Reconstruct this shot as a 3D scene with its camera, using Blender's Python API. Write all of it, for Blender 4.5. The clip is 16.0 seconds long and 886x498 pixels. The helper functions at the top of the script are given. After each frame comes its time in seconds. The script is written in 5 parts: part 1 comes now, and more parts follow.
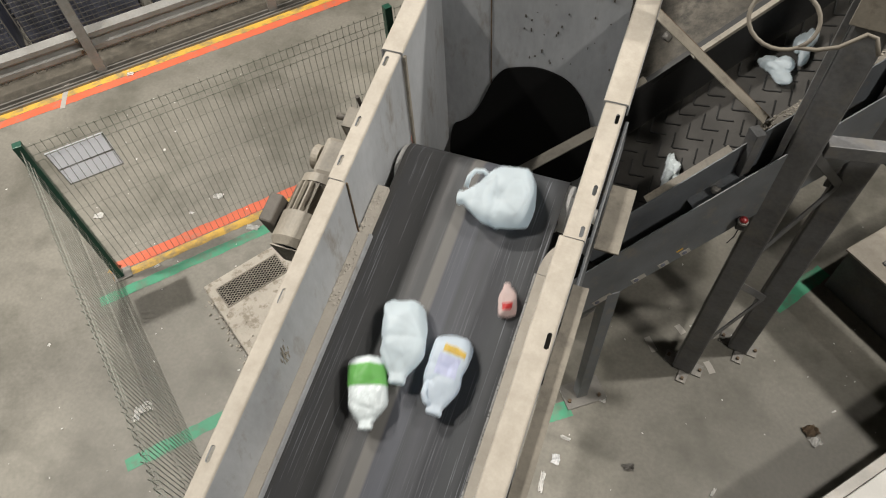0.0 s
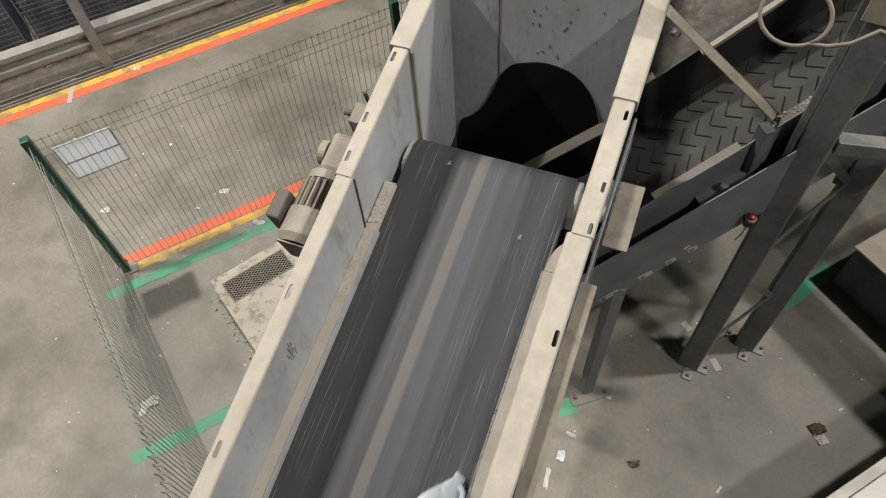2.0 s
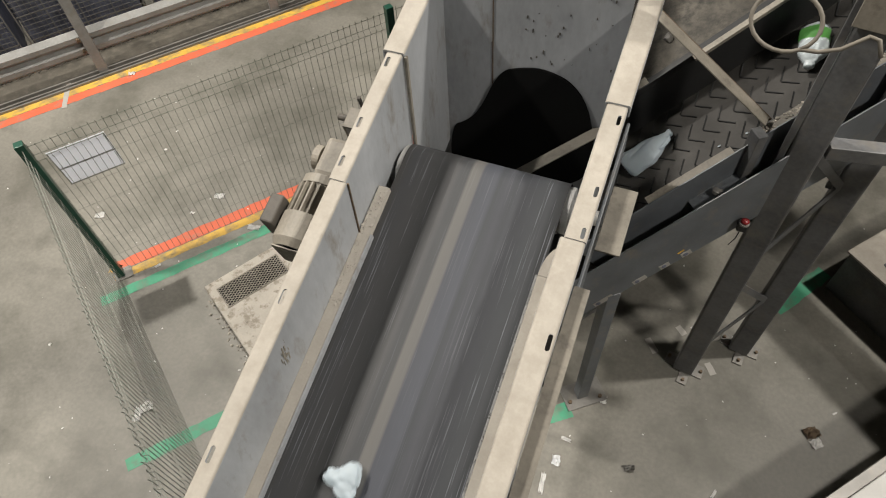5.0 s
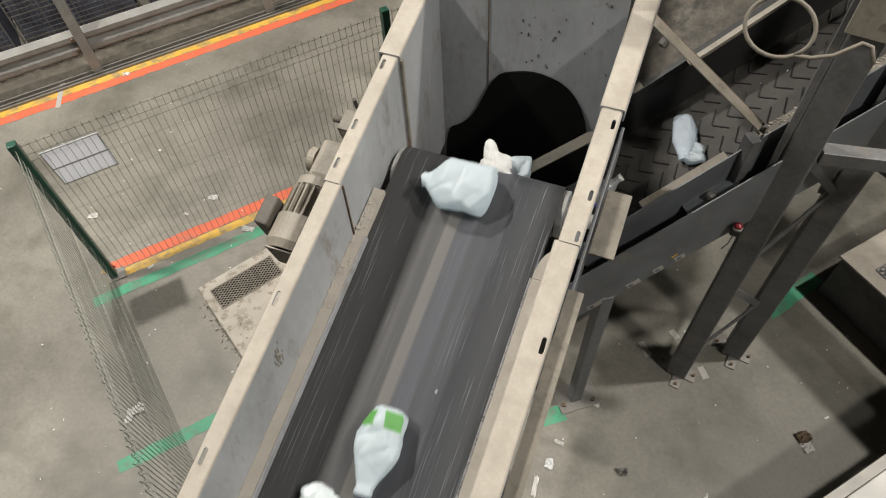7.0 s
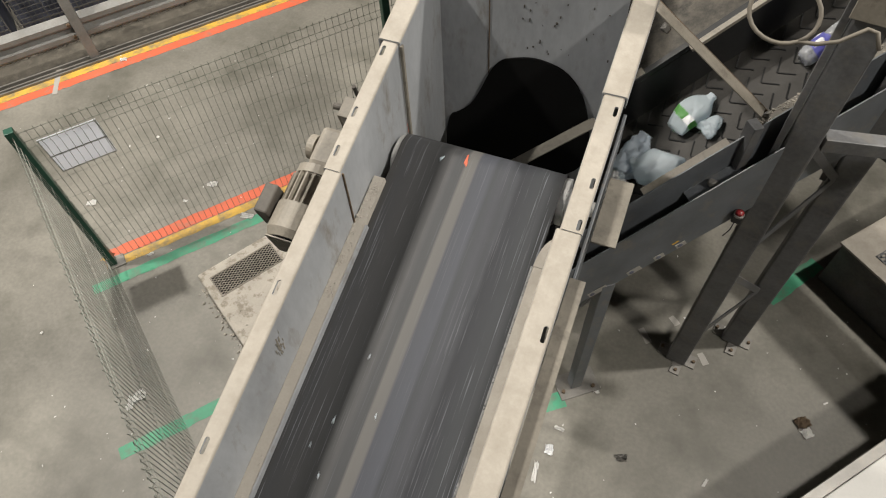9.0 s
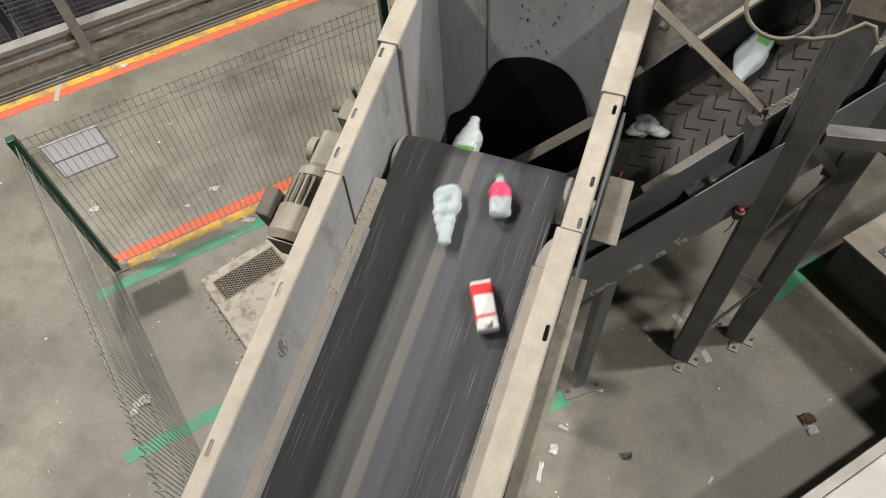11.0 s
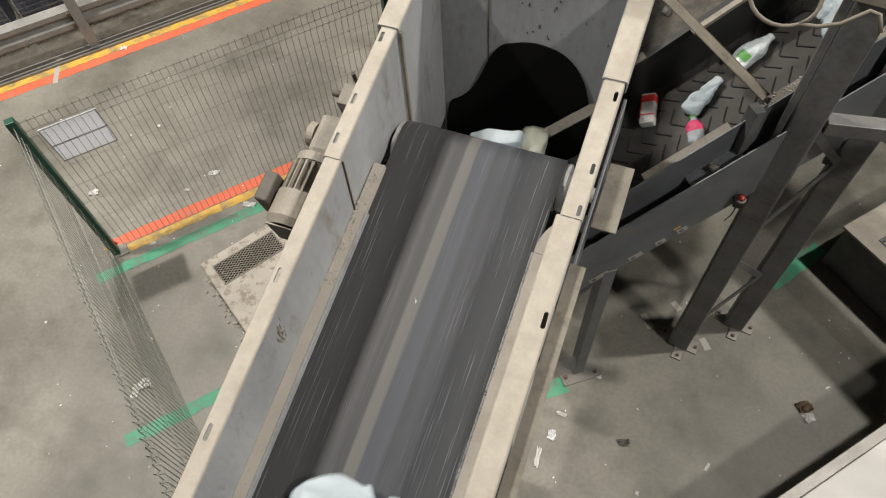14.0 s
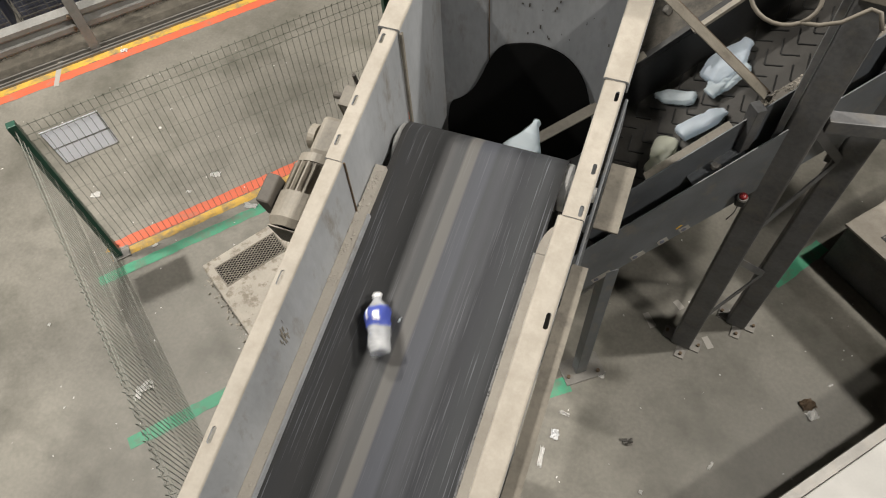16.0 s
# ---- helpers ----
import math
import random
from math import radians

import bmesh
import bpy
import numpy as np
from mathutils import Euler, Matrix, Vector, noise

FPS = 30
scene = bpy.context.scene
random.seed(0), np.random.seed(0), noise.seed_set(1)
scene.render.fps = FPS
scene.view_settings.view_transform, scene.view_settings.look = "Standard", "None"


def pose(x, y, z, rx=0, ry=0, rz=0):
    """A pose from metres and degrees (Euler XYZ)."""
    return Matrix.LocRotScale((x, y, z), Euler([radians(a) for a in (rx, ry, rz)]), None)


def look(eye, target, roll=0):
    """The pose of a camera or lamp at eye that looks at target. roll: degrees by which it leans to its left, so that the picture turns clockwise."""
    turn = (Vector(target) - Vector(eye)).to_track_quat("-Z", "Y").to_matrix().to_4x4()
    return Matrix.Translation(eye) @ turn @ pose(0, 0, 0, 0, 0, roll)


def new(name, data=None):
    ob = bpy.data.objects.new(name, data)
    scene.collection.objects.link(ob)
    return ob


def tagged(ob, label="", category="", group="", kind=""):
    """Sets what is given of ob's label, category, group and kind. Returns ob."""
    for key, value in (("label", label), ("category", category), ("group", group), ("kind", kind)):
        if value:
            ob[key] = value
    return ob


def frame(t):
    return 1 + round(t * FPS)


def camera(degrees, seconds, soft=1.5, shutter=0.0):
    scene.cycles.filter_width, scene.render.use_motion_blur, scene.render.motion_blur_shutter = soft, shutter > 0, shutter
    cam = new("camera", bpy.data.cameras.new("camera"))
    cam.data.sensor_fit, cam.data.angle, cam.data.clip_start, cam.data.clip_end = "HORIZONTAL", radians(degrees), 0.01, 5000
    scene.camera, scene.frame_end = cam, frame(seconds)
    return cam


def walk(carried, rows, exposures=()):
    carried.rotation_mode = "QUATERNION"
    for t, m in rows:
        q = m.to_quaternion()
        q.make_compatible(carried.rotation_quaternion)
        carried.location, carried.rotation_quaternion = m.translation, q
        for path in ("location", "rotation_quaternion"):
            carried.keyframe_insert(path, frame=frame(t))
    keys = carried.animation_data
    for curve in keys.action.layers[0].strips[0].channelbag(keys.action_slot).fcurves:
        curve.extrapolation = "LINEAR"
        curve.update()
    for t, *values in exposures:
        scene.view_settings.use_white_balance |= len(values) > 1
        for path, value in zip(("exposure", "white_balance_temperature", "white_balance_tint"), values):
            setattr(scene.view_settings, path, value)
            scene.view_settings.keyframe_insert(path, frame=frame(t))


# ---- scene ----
cam = camera(66.2, 16.0, soft=1.1, shutter=0.4)
PATH = [
    (0, (0.005, 0.0, 4.7), (-0.479, 1.044, 3.064), -4.6),
    (0.5, (0.004, -0.004, 4.703), (-0.481, 1.042, 3.068), -4.5),
    (1, (0.002, -0.003, 4.698), (-0.488, 1.04, 3.064), -4.6),
    (1.5, (0.0, 0.001, 4.699), (-0.49, 1.038, 3.061), -4.7),
    (2, (-0.006, 0.003, 4.698), (-0.499, 1.031, 3.055), -5.0),
    (2.5, (-0.011, 0.002, 4.699), (-0.503, 1.022, 3.05), -5.0),
    (3, (-0.013, 0.007, 4.703), (-0.497, 1.03, 3.053), -4.9),
    (3.5, (-0.013, 0.011, 4.701), (-0.496, 1.039, 3.054), -4.9),
    (4, (-0.007, 0.008, 4.698), (-0.491, 1.041, 3.055), -4.8),
    (6.5, (0.006, 0.002, 4.703), (-0.475, 1.056, 3.073), -3.9),
    (7, (0.003, 0.002, 4.701), (-0.47, 1.058, 3.069), -3.5),
    (7.5, (0.0, 0.004, 4.701), (-0.461, 1.054, 3.062), -3.2),
    (8, (-0.005, 0.009, 4.699), (-0.461, 1.044, 3.05), -3.3),
    (8.5, (-0.006, 0.01, 4.7), (-0.465, 1.035, 3.045), -3.5),
    (9, (-0.008, 0.013, 4.698), (-0.467, 1.037, 3.042), -3.6),
    (11.5, (0.003, 0.007, 4.702), (-0.469, 1.032, 3.05), -5.0),
    (12, (0.006, 0.008, 4.704), (-0.47, 1.036, 3.055), -5.1),
    (12.5, (0.006, 0.008, 4.705), (-0.47, 1.027, 3.051), -5.1),
    (13, (0.005, 0.006, 4.703), (-0.468, 1.018, 3.044), -5.0),
    (13.5, (0.004, 0.011, 4.702), (-0.463, 1.012, 3.035), -4.8),
    (14, (0.002, 0.014, 4.698), (-0.455, 1.005, 3.022), -4.5),
    (14.5, (-0.001, 0.017, 4.698), (-0.451, 1.003, 3.017), -4.5),
    (15, (-0.002, 0.016, 4.701), (-0.453, 1.002, 3.02), -4.7),
    (15.5, (-0.003, 0.013, 4.701), (-0.458, 1.001, 3.022), -4.8),
    (16, (-0.001, 0.018, 4.702), (-0.462, 1.006, 3.025), -5.1),
]
walk(cam, [(t, look(eye, target, roll)) for t, eye, target, roll in PATH])

# ---- world, lamps ----
world = bpy.data.worlds.new("hall_air")
world.use_nodes = True
world.node_tree.nodes["Background"].inputs[0].default_value = (0.9, 0.95, 1.0, 1)
world.node_tree.nodes["Background"].inputs[1].default_value = 0.004
scene.world = world
scene.view_settings.exposure = 0.0


def bay_or_fill(x, y, z, watts, size=0.6, tint=(1.0, 0.95, 0.87)):
    data = bpy.data.lights.new("high_bay_light", "AREA")
    data.shape, data.size, data.energy, data.color = "DISK", size, watts, tint
    ob = new("high_bay_light", data)
    ob.matrix_world = pose(x, y, z)
    return ob


bay_or_fill(-5.9, 4.3, 9.5, 820, 0.4)
bay_or_fill(-6.1, 0.6, 9.5, 720, 0.5)
bay_or_fill(4.2, 4.2, 9.5, 570, 0.4)
bay_or_fill(4.9, 0.0, 9.5, 470, 0.6)
# last two lamps are added fill for the far floor, fence and deep shadows
bay_or_fill(-13.0, -3.0, 9.5, 270)
bay_or_fill(9.0, 7.0, 9.5, 230)


# ---- geometry helpers ----
def part(name, bm, material, parent=None, label="", smooth=False):
    """Links a bmesh as one mesh object under a thing or a part."""
    me = bpy.data.meshes.new(name)
    bmesh.ops.recalc_face_normals(bm, faces=bm.faces[:])
    bm.to_mesh(me)
    bm.free()
    for m in material if isinstance(material, (list, tuple)) else (material,):
        me.materials.append(m)
    if smooth:
        for p in me.polygons:
            p.use_smooth = True
    ob = new(name, me)
    if parent:
        ob.parent = parent
    if label:
        tagged(ob, label)
    return ob


def thing(name, m=None, label="", category="", group="", kind=""):
    ob = new(name)
    ob.empty_display_size = 0.1
    if m is not None:
        ob.matrix_basis = m
    return tagged(ob, label, category, group, kind)


def add_box(bm, cx, cy, cz, sx, sy, sz, bevel=0.0, m=None):
    got = bmesh.ops.create_cube(bm, size=1.0, matrix=Matrix.LocRotScale((cx, cy, cz), None, (sx, sy, sz)))
    vs = got["verts"]
    if bevel > 0:
        es = {e for v in vs for e in v.link_edges}
        vs = [v for v in bmesh.ops.bevel(bm, geom=list(es), offset=bevel, segments=2, affect="EDGES", profile=0.5)["verts"]] or vs
        vs = list({v for v in vs})
    if m is not None:
        bmesh.ops.transform(bm, matrix=m, verts=vs)
    return vs


def box(sx, sy, sz, bevel=0.0, at=(0, 0, 0)):
    bm = bmesh.new()
    add_box(bm, *at, sx, sy, sz, bevel)
    return bm


def add_cyl(bm, p, q, r, r2=None, seg=20, caps=True):
    p, q = Vector(p), Vector(q)
    m = Matrix.Translation((p + q) / 2) @ (q - p).to_track_quat("Z", "Y").to_matrix().to_4x4()
    return bmesh.ops.create_cone(bm, cap_ends=caps, segments=seg, radius1=r, radius2=r if r2 is None else r2,
                                 depth=(q - p).length, matrix=m)["verts"]


def add_bar(bm, p, q, w, h, up=(0, 0, 1), bevel=0.0):
    """A bar of section w (sideways) x h (along up) from p to q."""
    p, q, up = Vector(p), Vector(q), Vector(up)
    d = (q - p).normalized()
    side = d.cross(up).normalized()
    top = side.cross(d)
    m = Matrix((side, d, top)).transposed().to_4x4()
    m.translation = (p + q) / 2
    return add_box(bm, 0, 0, 0, w, (q - p).length, h, bevel, m)


def profile_bar(pts, p, q, up=(0, 0, 1)):
    """A closed section, points of (side, up), drawn from p to q."""
    bm = bmesh.new()
    p, q, up = Vector(p), Vector(q), Vector(up)
    d = (q - p).normalized()
    side = d.cross(up).normalized()
    top = side.cross(d)
    rings = [[bm.verts.new(c + side * a + top * b) for a, b in pts] for c in (p, q)]
    n = len(pts)
    for i in range(n):
        bm.faces.new((rings[0][i], rings[0][(i + 1) % n], rings[1][(i + 1) % n], rings[1][i]))
    bm.faces.new(rings[0])
    bm.faces.new(rings[1][::-1])
    return bm


def tube(points, r, seg=10):
    """A round tube along points."""
    bm = bmesh.new()
    pts = [Vector(p) for p in points]
    rings = []
    ref = Vector((0.3, 0.2, 1)).normalized()
    for i, p in enumerate(pts):
        d = (pts[min(i + 1, len(pts) - 1)] - pts[max(i - 1, 0)]).normalized()
        a = d.cross(ref).normalized()
        b = d.cross(a)
        rings.append([bm.verts.new(p + r * (math.cos(t) * a + math.sin(t) * b)) for t in [2 * math.pi * k / seg for k in range(seg)]])
    for r0, r1 in zip(rings, rings[1:]):
        for k in range(seg):
            bm.faces.new((r0[k], r0[(k + 1) % seg], r1[(k + 1) % seg], r1[k]))
    bm.faces.new(rings[0])
    bm.faces.new(rings[-1])
    return bm


# ---- materials ----
def surface(name, color, rough=0.6, metal=0.0, vary=0.25, scale=3.0, fine=60.0, bump=0.15, stain=None, stain_at=0.62,
            stain_soft=0.12, stretch=(1, 1, 1), spec=0.5, trans=0.0, fine_vary=0.5):
    """Two scales of noise over a base colour, an optional stain colour, and fine relief."""
    m = bpy.data.materials.new(name)
    m.use_nodes = True
    nt = m.node_tree
    n, l = nt.nodes, nt.links
    bsdf = n["Principled BSDF"]
    tc = n.new("ShaderNodeTexCoord")
    mp = n.new("ShaderNodeMapping")
    mp.inputs["Scale"].default_value = stretch
    l.new(tc.outputs["Object"], mp.inputs["Vector"])
    big = n.new("ShaderNodeTexNoise")
    big.inputs["Scale"].default_value, big.inputs["Detail"].default_value = scale, 6
    small = n.new("ShaderNodeTexNoise")
    small.inputs["Scale"].default_value, small.inputs["Detail"].default_value = fine, 4
    for t in (big, small):
        l.new(mp.outputs[0], t.inputs["Vector"])
    mixv = n.new("ShaderNodeMix")
    mixv.data_type = "FLOAT"
    mixv.inputs[0].default_value = fine_vary * 0.6
    l.new(big.outputs["Fac"], mixv.inputs[2])
    l.new(small.outputs["Fac"], mixv.inputs[3])
    ramp = n.new("ShaderNodeValToRGB")
    lo = [max(c * (1 - vary), 0) for c in color]
    hi = [min(c * (1 + vary), 1) for c in color]
    ramp.color_ramp.elements[0].position, ramp.color_ramp.elements[1].position = 0.32, 0.68
    ramp.color_ramp.elements[0].color, ramp.color_ramp.elements[1].color = (*lo, 1), (*hi, 1)
    l.new(mixv.outputs[0], ramp.inputs[0])
    out = ramp.outputs[0]
    if stain:
        sn = n.new("ShaderNodeTexNoise")
        sn.inputs["Scale"].default_value, sn.inputs["Detail"].default_value = scale * 2.3, 8
        sn.inputs["Roughness"].default_value = 0.65
        l.new(mp.outputs[0], sn.inputs["Vector"])
        sr = n.new("ShaderNodeMapRange")
        sr.inputs["From Min"].default_value, sr.inputs["From Max"].default_value = stain_at - stain_soft, stain_at + stain_soft
        l.new(sn.outputs["Fac"], sr.inputs["Value"])
        mx = n.new("ShaderNodeMix")
        mx.data_type = "RGBA"
        l.new(sr.outputs[0], mx.inputs[0])
        l.new(out, mx.inputs[6])
        mx.inputs[7].default_value = (*stain, 1)
        out = mx.outputs[2]
    l.new(out, bsdf.inputs["Base Color"])
    bsdf.inputs["Metallic"].default_value = metal
    bsdf.inputs["Specular IOR Level"].default_value = spec
    bsdf.inputs["Transmission Weight"].default_value = trans
    rr = n.new("ShaderNodeMapRange")
    rr.inputs["To Min"].default_value, rr.inputs["To Max"].default_value = max(rough - 0.12, 0.03), min(rough + 0.12, 1)
    l.new(small.outputs["Fac"], rr.inputs["Value"])
    l.new(rr.outputs[0], bsdf.inputs["Roughness"])
    if bump:
        bp = n.new("ShaderNodeBump")
        bp.inputs["Strength"].default_value, bp.inputs["Distance"].default_value = bump, 0.004
        l.new(small.outputs["Fac"], bp.inputs["Height"])
        l.new(bp.outputs[0], bsdf.inputs["Normal"])
    return m


CONCRETE = surface("worn_concrete", (0.19, 0.179, 0.153), 0.55, vary=0.34, scale=0.7, fine=34, bump=0.05, stain=(0.092, 0.088, 0.070), stain_at=0.59, stain_soft=0.13)
DUST_STEEL = surface("dusty_cream_steel", (0.395, 0.36, 0.31), 0.75, vary=0.12, scale=4, fine=90, bump=0.12, stain=(0.30, 0.268, 0.222), stain_at=0.6, stain_soft=0.16)
GREY_PAINT = surface("grey_painted_sheet", (0.36, 0.372, 0.388), 0.5, vary=0.2, scale=4, fine=50, bump=0.08, stain=(0.22, 0.2, 0.17), stain_at=0.66, stain_soft=0.09, stretch=(1, 1, 0.4))
DIRTY_SHEET = surface("grimy_sheet", (0.25, 0.225, 0.185), 0.6, vary=0.25, scale=6, fine=80, bump=0.15, stain=(0.12, 0.1, 0.08), stain_at=0.66)
BARE_STEEL = surface("rubbed_bare_steel", (0.62, 0.61, 0.59), 0.35, 0.55, vary=0.15, scale=8, fine=120, bump=0.05)
LIGHT_ALU = surface("rubbed_aluminium_edge", (0.62, 0.62, 0.62), 0.3, 0.7, vary=0.25, scale=9, fine=70, bump=0.05, stain=(0.12, 0.12, 0.12), stain_at=0.58)
FASTENER = surface("bright_fastener", (0.66, 0.66, 0.65), 0.4, 0.3, vary=0.45, scale=25, fine=150, bump=0.05)
BLUE_GREY = surface("blue_grey_paint", (0.12, 0.13, 0.142), 0.45, vary=0.25, scale=5, fine=60, bump=0.08, stain=(0.19, 0.17, 0.14), stain_at=0.66)
COLUMN_GREY = surface("dark_grey_paint", (0.122, 0.123, 0.126), 0.5, vary=0.45, scale=4, fine=50, bump=0.08, stain=(0.17, 0.155, 0.13), stain_at=0.66, stain_soft=0.16)
GREEN_PAINT = surface("dark_green_paint", (0.012, 0.062, 0.04), 0.4, vary=0.2, scale=8, fine=60, bump=0.04)
WIRE_GREEN = surface("dull_wire", (0.12, 0.13, 0.105), 0.5, 0.2, vary=0.2, scale=8, fine=60, bump=0.0)
WIRE_PALE = surface("pale_dusty_wire", (0.23, 0.24, 0.21), 0.7, 0.0, vary=0.2, scale=8, fine=60, bump=0.0)
CHEVRON_RUBBER = surface("dusty_rubber", (0.045, 0.042, 0.038), 0.75, vary=0.35, scale=5, fine=60, bump=0.2, stain=(0.035, 0.032, 0.028), stain_at=0.58)
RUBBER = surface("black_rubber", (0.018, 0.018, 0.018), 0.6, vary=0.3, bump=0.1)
ORANGE = surface("worn_orange_line", (0.60, 0.12, 0.055), 0.6, vary=0.12, scale=3, fine=40, bump=0.03, stain=(0.30, 0.16, 0.11), stain_at=0.63, stain_soft=0.1)
YELLOW = surface("worn_yellow_line", (0.58, 0.35, 0.05), 0.6, vary=0.15, scale=3, fine=40, bump=0.03, stain=(0.21, 0.17, 0.10), stain_at=0.56, stain_soft=0.1)
GREEN_LINE = surface("worn_green_line", (0.065, 0.31, 0.18), 0.6, vary=0.15, scale=3, fine=40, bump=0.03, stain=(0.14, 0.19, 0.14), stain_at=0.58, stain_soft=0.1)
WHITE_PAINT = surface("white_paint", (0.5, 0.488, 0.46), 0.45, vary=0.08, scale=6, fine=60, bump=0.05, stain=(0.3, 0.28, 0.25), stain_at=0.77, stain_soft=0.04)
TAPE = surface("grey_tape", (0.36, 0.34, 0.31), 0.6, vary=0.1, bump=0.02)
DIRT_AND_SHADE = surface("dark_dirt_and_shade", (0.085, 0.075, 0.06), 0.9, vary=0.4, scale=5, fine=60, bump=0.3, stain=(0.14, 0.125, 0.1), stain_at=0.6)
PAPER = surface("paper_scrap", (0.8, 0.79, 0.77), 0.8, vary=0.1, scale=20, fine=120, bump=0.1)
BROWN = surface("brown_scrap", (0.13, 0.09, 0.055), 0.8, vary=0.4, scale=30, fine=120, bump=0.3)
GALV = surface("galvanised_steel", (0.21, 0.2, 0.185), 0.45, 0.35, vary=0.2, scale=6, fine=60, bump=0.05, stain=(0.25, 0.23, 0.2), stain_at=0.64)
BOARD = surface("pale_board", (0.9, 0.91, 0.94), 0.5, vary=0.12, scale=6, fine=50, bump=0.03)
HALL_WALL = surface("hall_cladding", (0.13, 0.128, 0.122), 0.7, vary=0.1, scale=0.6, fine=6, bump=0.05)
DARK_BLUE = surface("dark_blue_plastic", (0.13, 0.138, 0.185), 0.6, vary=0.5, scale=6, fine=40, bump=0.1)
BLACK = surface("black_plastic", (0.012, 0.012, 0.012), 0.4, vary=0.2, bump=0.05)
RED = surface("red_plastic", (0.19, 0.014, 0.016), 0.4, vary=0.2, bump=0.03)
LEDGE_DUST = surface("settled_pale_dust", (0.40, 0.37, 0.325), 0.9, vary=0.12, scale=6, fine=110, bump=0.2)
GRIME = surface("thick_grime", (0.10, 0.09, 0.074), 0.8, vary=0.45, scale=6, fine=60, bump=0.3, stain=(0.035, 0.032, 0.028), stain_at=0.55, stain_soft=0.1)
WORN_SHEET = surface("worn_dull_sheet", (0.17, 0.153, 0.125), 0.6, vary=0.25, scale=7, fine=80, bump=0.1, stain=(0.09, 0.08, 0.065), stain_at=0.62)
CABLE = surface("grey_cable", (0.16, 0.142, 0.115), 0.6, vary=0.15, scale=12, bump=0.05)


def belt_material():
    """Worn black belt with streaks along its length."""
    m = surface("worn_belt", (0.038, 0.039, 0.042), 0.45, spec=0.4, vary=0.42, scale=1.0, fine=5, bump=0.03, stretch=(22, 0.22, 22), fine_vary=0.9)
    nt = m.node_tree
    n, l = nt.nodes, nt.links
    bsdf = n["Principled BSDF"]
    old = bsdf.inputs["Base Color"].links[0].from_socket
    tc = n.new("ShaderNodeTexCoord")
    sep = n.new("ShaderNodeSeparateXYZ")
    l.new(tc.outputs["Object"], sep.inputs[0])
    band = n.new("ShaderNodeValToRGB")
    mr = n.new("ShaderNodeMapRange")
    mr.inputs["From Min"].default_value, mr.inputs["From Max"].default_value = -0.33, 0.33
    wob = n.new("ShaderNodeTexNoise")
    wob.inputs["Scale"].default_value = 2.0
    add = n.new("ShaderNodeMath")
    add.operation = "MULTIPLY_ADD"
    l.new(wob.outputs["Fac"], add.inputs[0])
    add.inputs[1].default_value = 0.004
    l.new(sep.outputs[0], add.inputs[2])
    l.new(add.outputs[0], mr.inputs["Value"])
    l.new(mr.outputs[0], band.inputs[0])
    # tones across the belt; the left third is lifted to offset the side wall's shadow
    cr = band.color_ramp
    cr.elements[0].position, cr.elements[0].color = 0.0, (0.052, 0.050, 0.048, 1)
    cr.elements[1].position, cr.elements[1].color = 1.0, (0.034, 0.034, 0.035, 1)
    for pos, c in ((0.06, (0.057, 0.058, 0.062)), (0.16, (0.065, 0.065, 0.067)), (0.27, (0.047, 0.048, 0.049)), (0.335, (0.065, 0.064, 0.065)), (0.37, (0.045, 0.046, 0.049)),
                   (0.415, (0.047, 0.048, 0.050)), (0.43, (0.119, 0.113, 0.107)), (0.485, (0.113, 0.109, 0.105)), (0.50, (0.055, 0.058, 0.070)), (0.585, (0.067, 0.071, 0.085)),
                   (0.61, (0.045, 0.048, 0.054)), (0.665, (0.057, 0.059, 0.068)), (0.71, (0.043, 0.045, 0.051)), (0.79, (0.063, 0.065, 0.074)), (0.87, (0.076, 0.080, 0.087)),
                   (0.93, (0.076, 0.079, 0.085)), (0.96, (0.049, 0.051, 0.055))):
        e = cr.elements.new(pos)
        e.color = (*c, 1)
    soft = n.new("ShaderNodeMix")
    soft.data_type = "RGBA"
    soft.inputs[0].default_value = 0.85
    l.new(old, soft.inputs[6])
    l.new(band.outputs[0], soft.inputs[7])
    mp2 = n.new("ShaderNodeMapping")
    mp2.inputs["Scale"].default_value = (190, 2.6, 5)
    l.new(tc.outputs["Object"], mp2.inputs["Vector"])
    st = n.new("ShaderNodeTexNoise")
    st.inputs["Scale"].default_value, st.inputs["Detail"].default_value = 1.0, 3
    l.new(mp2.outputs[0], st.inputs["Vector"])
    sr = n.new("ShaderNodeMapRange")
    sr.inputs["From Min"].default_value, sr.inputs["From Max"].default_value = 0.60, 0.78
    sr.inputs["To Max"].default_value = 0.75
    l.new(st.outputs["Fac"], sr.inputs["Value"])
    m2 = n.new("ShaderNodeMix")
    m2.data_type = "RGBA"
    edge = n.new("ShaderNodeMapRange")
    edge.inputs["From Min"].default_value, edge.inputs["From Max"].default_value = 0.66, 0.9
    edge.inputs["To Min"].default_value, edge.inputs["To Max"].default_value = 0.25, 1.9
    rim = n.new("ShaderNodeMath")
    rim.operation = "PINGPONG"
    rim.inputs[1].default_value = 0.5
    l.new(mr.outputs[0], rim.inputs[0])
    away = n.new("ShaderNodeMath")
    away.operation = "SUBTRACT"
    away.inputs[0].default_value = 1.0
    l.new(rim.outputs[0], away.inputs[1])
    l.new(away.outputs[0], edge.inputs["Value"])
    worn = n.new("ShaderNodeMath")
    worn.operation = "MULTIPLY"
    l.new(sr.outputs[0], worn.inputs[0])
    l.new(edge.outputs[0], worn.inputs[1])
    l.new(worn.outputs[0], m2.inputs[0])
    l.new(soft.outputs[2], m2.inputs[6])
